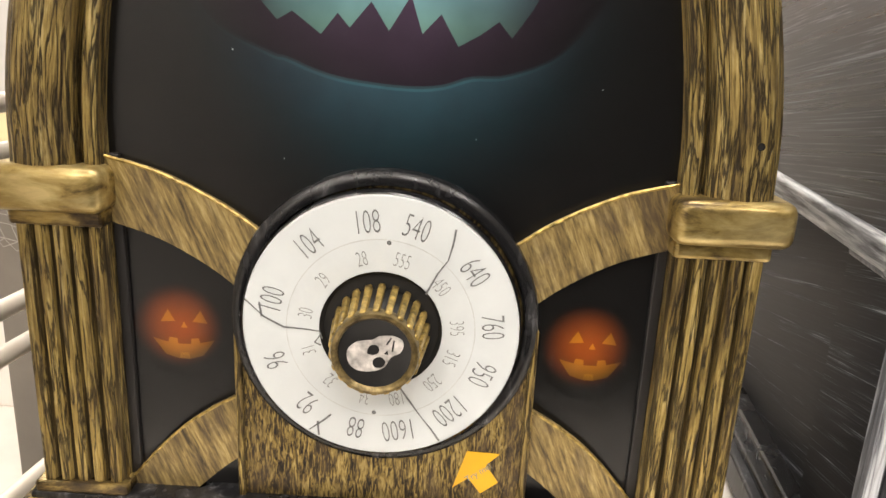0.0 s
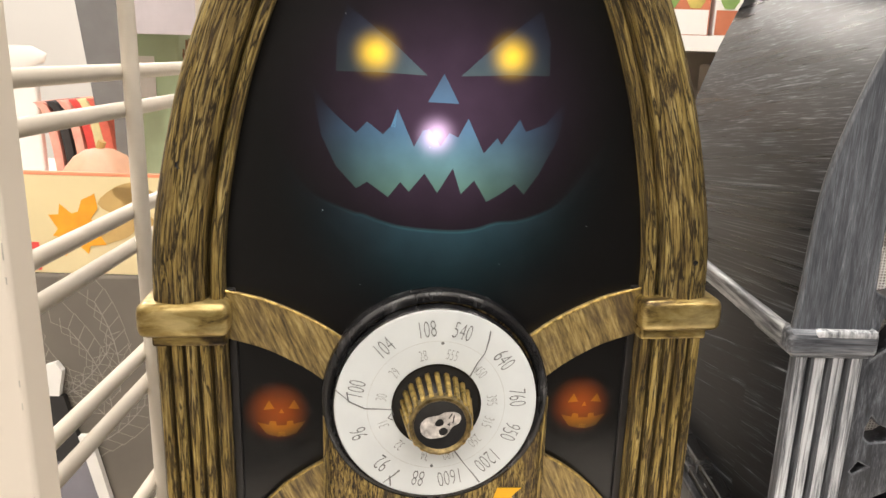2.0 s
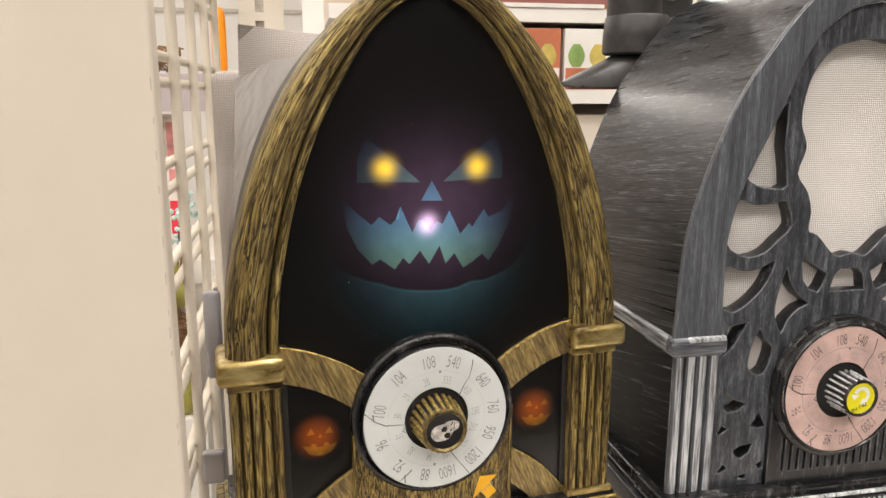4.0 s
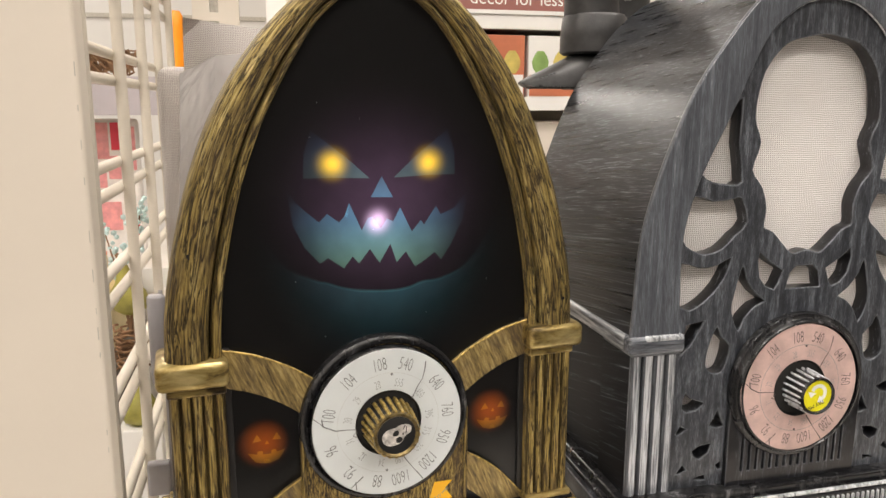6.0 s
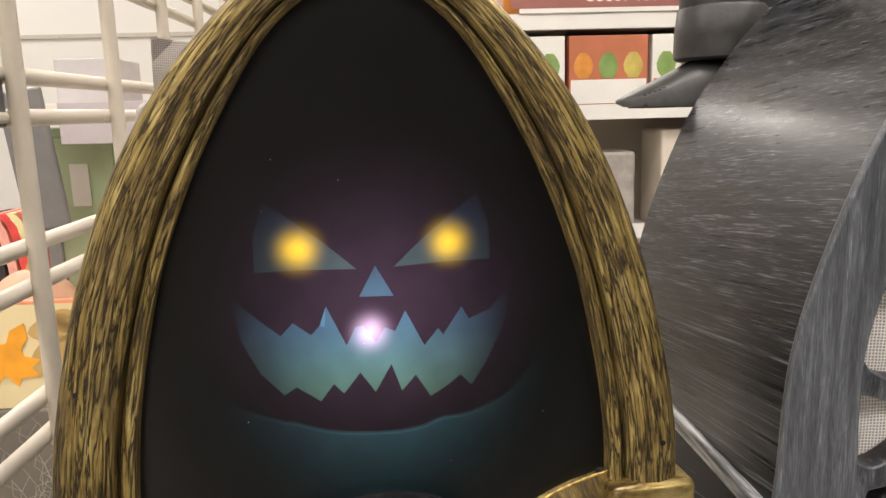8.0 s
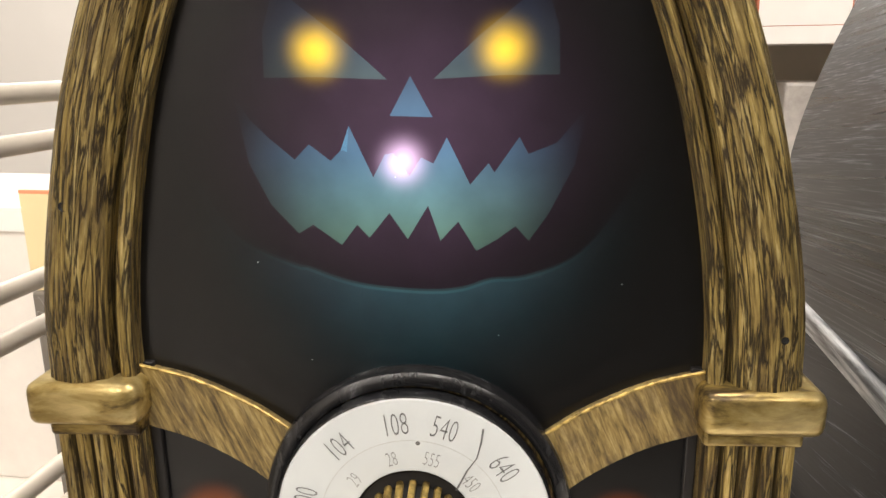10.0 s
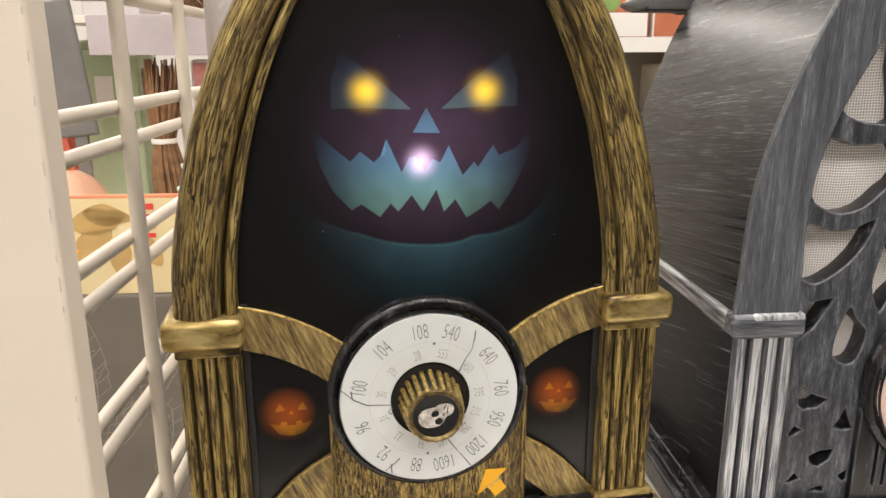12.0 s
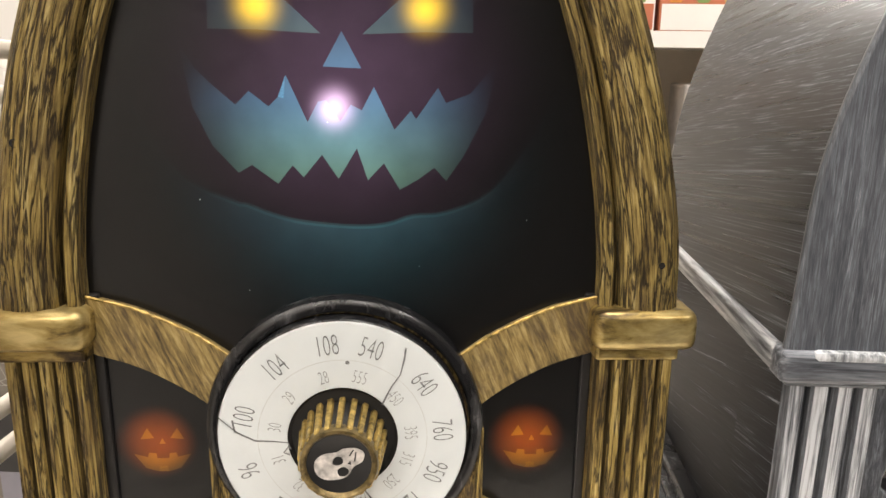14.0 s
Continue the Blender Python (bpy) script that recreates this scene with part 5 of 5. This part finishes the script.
    jar = part("orange_jar", bm_done(loft([(0.3375, -0.234, 1.16, 0.0125, 0.0125), (0.342, -0.234, 1.16, 0.0145, 0.0145), (0.44, -0.234, 1.16, 0.0150, 0.0150), (0.462, -0.234, 1.16, 0.0140, 0.0140), (0.472, -0.234, 1.16, 0.009, 0.009)])), plain("bright_orange_plastic", (0.90, 0.30, 0.01), 0.4, 0, 0.06, 30), smooth=True, m=at_shelf())
    tagged(jar, "bright orange rounded jar on the upper shelf", "jar")
    packet = thing("black_packet", "black and lilac packet with a white edge beside the paper bag", "packet", rz=SHELF_TURN)
    part("lower_panel", bm_done(prism(bmesh.new(), [(-0.60, -0.4998), (-0.452, -0.4998), (-0.492, -0.31), (-0.60, -0.31)], 0.6035, 0.613)), plain("lilac_grey_card", (0.20, 0.19, 0.22), 0.5, 0, 0.1, 20), packet, "lilac grey lower half")
    part("upper_panel", bm_done(prism(bmesh.new(), [(-0.60, -0.3095), (-0.4925, -0.3095), (-0.514, -0.21), (-0.60, -0.21)], 0.6035, 0.613)), black_shell, packet)
    part("white_edge", bm_done(prism(bmesh.new(), [(-0.4515, -0.4998), (-0.437, -0.4998), (-0.483, -0.27), (-0.5000, -0.27)], 0.6035, 0.613)), white_card, packet, "white edge strip")
    part("top_flap", bm_done(prism(bmesh.new(), [(-0.545, -0.2095), (-0.520, -0.2095), (-0.512, -0.172), (-0.52, -0.160), (-0.535, -0.165)], 0.6035, 0.613)), white_card, packet)
    wood = plain("brown_twig_bark", (0.23, 0.125, 0.062), 0.8, 0, 0.35, 60, 0.5)
    tw = thing("twig_bundle", "bundle of brown dried stalks tied with white ribbon", "dried stalks", rz=SHELF_TURN)
    bm = bmesh.new()
    for k in range(90):
        a, rr = rnd.uniform(0, 6.28), 0.030 * math.sqrt(rnd.uniform(0.0, 1.0))
        dx, dy = math.cos(a), math.sin(a)
        top = rnd.uniform(0.23, 0.272)
        tube(bm, [(-0.408 + rr * dx, 0.948 + rr * dy, 0.0225), (-0.412 + 0.9 * rr * dx, 0.948 + 0.9 * rr * dy, 0.08), (-0.414 + 0.55 * rr * dx, 0.948 + 0.55 * rr * dy, 0.135), (-0.410 + 0.95 * rr * dx, 0.948 + 0.9 * rr * dy, 0.19), (-0.405 + 1.15 * rr * dx + rnd.uniform(-0.005, 0.005), 0.948 + 1.1 * rr * dy, top)], [0.0034, 0.0038, 0.0030, 0.0034, 0.0016], 5)
    part("ribbon_tie", bm_done(lathe(bmesh.new(), [(0.0205, 0.0), (0.0215, 0.002), (0.0215, 0.007), (0.0205, 0.009)], 0, 0, 24)), white_card, tw, "white ribbon round the bundle", smooth=True, m=pose(-0.414, 0.948, 0.128, 90))
    tagged(part("brushwood", bm_done(bm, False), wood, tw), kind="stuff")
    wr = thing("twig_wreath", "tangled brown twig wreath on the upper shelf", "wreath", rz=SHELF_TURN)
    bm = bmesh.new()
    for k in range(60):
        a0, rr = rnd.uniform(0, 6.28), rnd.uniform(0.028, 0.046)
        tube(bm, [(-0.325 + (rr + rnd.uniform(-0.004, 0.004)) * math.cos(a0 + s), 0.962 + (rr + rnd.uniform(-0.004, 0.004)) * math.sin(a0 + s), 0.341 + rnd.uniform(0.0, 0.045)) for s in (0, 0.5, 1.0, 1.5)], 0.0016, 5)
    tagged(part("brushwood", bm_done(bm, False), wood, wr), kind="stuff")
    pk = thing("pink_packet", "pink and red packets hanging under the upper shelf", "packet", rz=SHELF_TURN)
    pinkm = plain("pink_print", (0.72, 0.30, 0.30), 0.45, 0, 0.3, 60)
    whitem = plain("white_packet", (0.78, 0.74, 0.70), 0.5, 0, 0.12, 50)
    part("pouch", new_box(-0.362, -0.288, 0.955, 0.985, 0.0205, 0.268, r=0.006), whitem, pk)
    scarlet = plain("scarlet_print", (0.70, 0.04, 0.07), 0.45, 0, 0.15, 40)
    for k, a in enumerate(((-0.357, -0.335, 0.20, 0.262), (-0.331, -0.318, 0.215, 0.262), (-0.314, -0.292, 0.18, 0.255), (-0.357, -0.342, 0.150, 0.192), (-0.338, -0.318, 0.165, 0.205), (-0.314, -0.300, 0.130, 0.172), (-0.355, -0.322, 0.075, 0.125), (-0.316, -0.294, 0.055, 0.115))):
        part("printed_panel", new_box(a[0], a[1], 0.9535, 0.9548, a[2], a[3]), scarlet if k in (1, 7) else pinkm, pk)
    # gourds, nest and beaded sprays on a narrow block
    block = part("display_block", new_box(-0.284, -0.224, 0.572, 0.612, -0.4995, -0.140, r=0.002), white_card, m=at_shelf())
    tagged(block, "narrow white display block beside the paper bag", "display block")
    olive = plain("olive_gourd_skin", (0.30, 0.27, 0.055), 0.45, 0, 0.35, 45, 0.3)
    for zb, bend, turn in ((-0.1395, 0.010, 20), (0.0180, -0.008, 200)):
        g2 = thing("gourd", "olive green ribbed gourd with a bent neck", "gourd", rz=SHELF_TURN, group="small gourds on the block")
        rings = []
        for q, rad in ((0.0, 0.010), (0.08, 0.019), (0.25, 0.025), (0.42, 0.023), (0.60, 0.014), (0.78, 0.009), (0.92, 0.0075), (1.0, 0.005)):
            rings.append((zb + 0.072 * q, -0.255 + bend * q * q, 0.592, rad, rad * 0.72))
        part("skin", loft(rings), olive, g2, smooth=True)
        part("stem", bm_done(tube(bmesh.new(), [(-0.255 + bend, 0.592, zb + 0.071), (-0.255 + bend * 1.5, 0.592, zb + 0.082)], 0.003, 8)), wood, g2, smooth=True)
    nest = thing("twig_nest", "tangled brown twig nest between the gourds", "nest", rz=SHELF_TURN)
    bm = bmesh.new()
    for k in range(70):
        a0, rr, zz = rnd.uniform(0, 6.28), rnd.uniform(0.013, 0.024), rnd.uniform(-0.062, 0.012)
        tube(bm, [(-0.257 + rr * math.cos(a0 + q), 0.592 + 0.75 * rr * math.sin(a0 + q), zz + rnd.uniform(-0.004, 0.004)) for q in (0, 0.6, 1.2, 1.8)], 0.0016, 5)
    tagged(part("brushwood", bm_done(bm, False), wood, nest), kind="stuff")
    spray = thing("beaded_spray", "pale teal beaded berry sprays with thin brown stems", "spray", rz=SHELF_TURN)
    beads, stems = bmesh.new(), bmesh.new()
    for x1, z1 in ((-0.281, 0.128), (-0.268, 0.100), (-0.234, 0.162), (-0.246, 0.140)):
        tube(stems, [(-0.257, 0.592, -0.01), ((x1 - 0.257) / 2, 0.596, z1 * 0.6), (x1, 0.60, z1)], [0.0016, 0.0013, 0.0009], 5)
        for k in range(26):
            d = Vector((rnd.gauss(0, 0.007), rnd.gauss(0, 0.006), rnd.uniform(-0.040, 0.012)))
            bmesh.ops.create_icosphere(beads, subdivisions=1, radius=rnd.uniform(0.0030, 0.0046), matrix=Matrix.Translation(Vector((x1, 0.60, z1)) + d))
    tagged(part("berry_cluster", beads, plain("frosted_teal_bead", (0.52, 0.66, 0.64), 0.45, 0, 0.25, 200), spray, smooth=True), kind="stuff")
    tagged(part("stems", bm_done(stems, False), wood, spray), kind="stuff")
    ot = part("lilac_carton", new_box(-0.555, -0.457, 1.02, 1.15, 0.3375, 0.412, r=0.003), plain("lilac_grey_carton", (0.52, 0.49, 0.50), 0.5, 0, 0.2, 6), m=at_shelf())
    tagged(ot, "pale lilac carton on the upper shelf", "box")


white_card = plain("white_card", (0.80, 0.78, 0.74), 0.55, 0, 0.04, 10)
side_display()


# ---- shelves across the aisle ----
def far_shelves():
    e = thing("aisle_shelving", "cream store shelving with white shelf edges across the aisle", "shelving", rz=SHELF_TURN)
    y = 1.5
    part("back_panel", new_box(0.0, 2.4, y + 0.30, y + 0.32, -1.3, 0.93), plain("cream_back_panel", (0.62, 0.55, 0.46), 0.6, 0, 0.06, 5), e)
    for z in (-0.35, 0.0, 0.290, 0.500):
        part("deck", new_box(0.0, 2.4, y, y + 0.3, z - 0.012, z, r=0.001), shelf_paint, e)
        part("edge_strip", new_box(0.0, 2.4, y - 0.006, y - 0.0005, z - 0.012, z + 0.024, r=0.001), white_card, e)
    sg = part("sale_sign", new_box(0.28, 0.74, y - 0.012, y - 0.008, 0.5345, 0.66, r=0.001), plain("dusty_red_sign", (0.33, 0.13, 0.11), 0.5, 0, 0.08, 10), m=at_shelf())
    tagged(sg, "dusty red shelf sign with white words", "sign")
    part("sign_foot", new_box(0.30, 0.72, y - 0.0115, y - 0.0085, 0.5245, 0.535), white_card, sg)
    lettering("décor for less", 0.046, white_ink, sg, 0.58, y - 0.0125, 0.562)
    rnd = random.Random(4)
    tones = [(0.58, 0.14, 0.06), (0.66, 0.27, 0.05), (0.22, 0.34, 0.10), (0.58, 0.46, 0.12), (0.10, 0.30, 0.36)]
    mats = [plain("packet_print", c, 0.5, 0, 0.2, 30) for c in tones]
    greyish = plain("grey_wrapped_goods", (0.40, 0.37, 0.34), 0.5, 0, 0.4, 14)
    base = plain("red_packet_card", (0.50, 0.16, 0.08), 0.5, 0, 0.15, 14)
    for k in range(8):
        x = 0.22 + 0.200 * k
        p = thing("snack_carton", "red carton with bright printed rounds on the far shelf", "carton", rz=SHELF_TURN, group="cartons on the far shelf")
        part("carton", new_box(x, x + 0.19, y + 0.006, y + 0.16, 0.2905, 0.474, r=0.003), base if k % 2 else whit(), p)
        for j in range(3):
            bm = bm_done(loft([(0.372 + q * 0.062, x + 0.034 + 0.060 * j, y + 0.0055, 0.024 * math.sin(math.pi * (0.12 + 0.76 * q)), 0.002) for q in (0.05, 0.3, 0.55, 0.8, 1.0)], 12))
            part("printed_round", bm, mats[(j + k) % 5], p, smooth=True)
        part("printed_band", new_box(x + 0.004, x + 0.186, y + 0.0045, y + 0.0057, 0.316, 0.372), whit() if k % 2 else base, p)
    for k in range(9):
        x = 0.20 + 0.17 * k
        z1 = 0.5005 + rnd.uniform(0.2, 0.36)
        ob = part("white_pack", new_box(x, x + 0.14, y + 0.05, y + 0.2, 0.5005, z1, r=0.004), whit() if k % 3 else mats[1], m=at_shelf())
        tagged(ob, "pale boxed goods on the upper far shelf", "box", "boxes on the far shelf")
    for k in range(9):
        x = 0.18 + 0.16 * k
        ob = part("lower_pack", new_box(x, x + rnd.uniform(0.09, 0.14), y + 0.04, y + 0.2, 0.0005, rnd.uniform(0.18, 0.262), r=0.008), (whit(), cream_paint, greyish, cream_paint)[k % 4], m=at_shelf())
        tagged(ob, "mixed pale wrapped goods on the lower far shelf", "box", "goods on the lower far shelf")


def whit():
    return white_card


far_shelves()
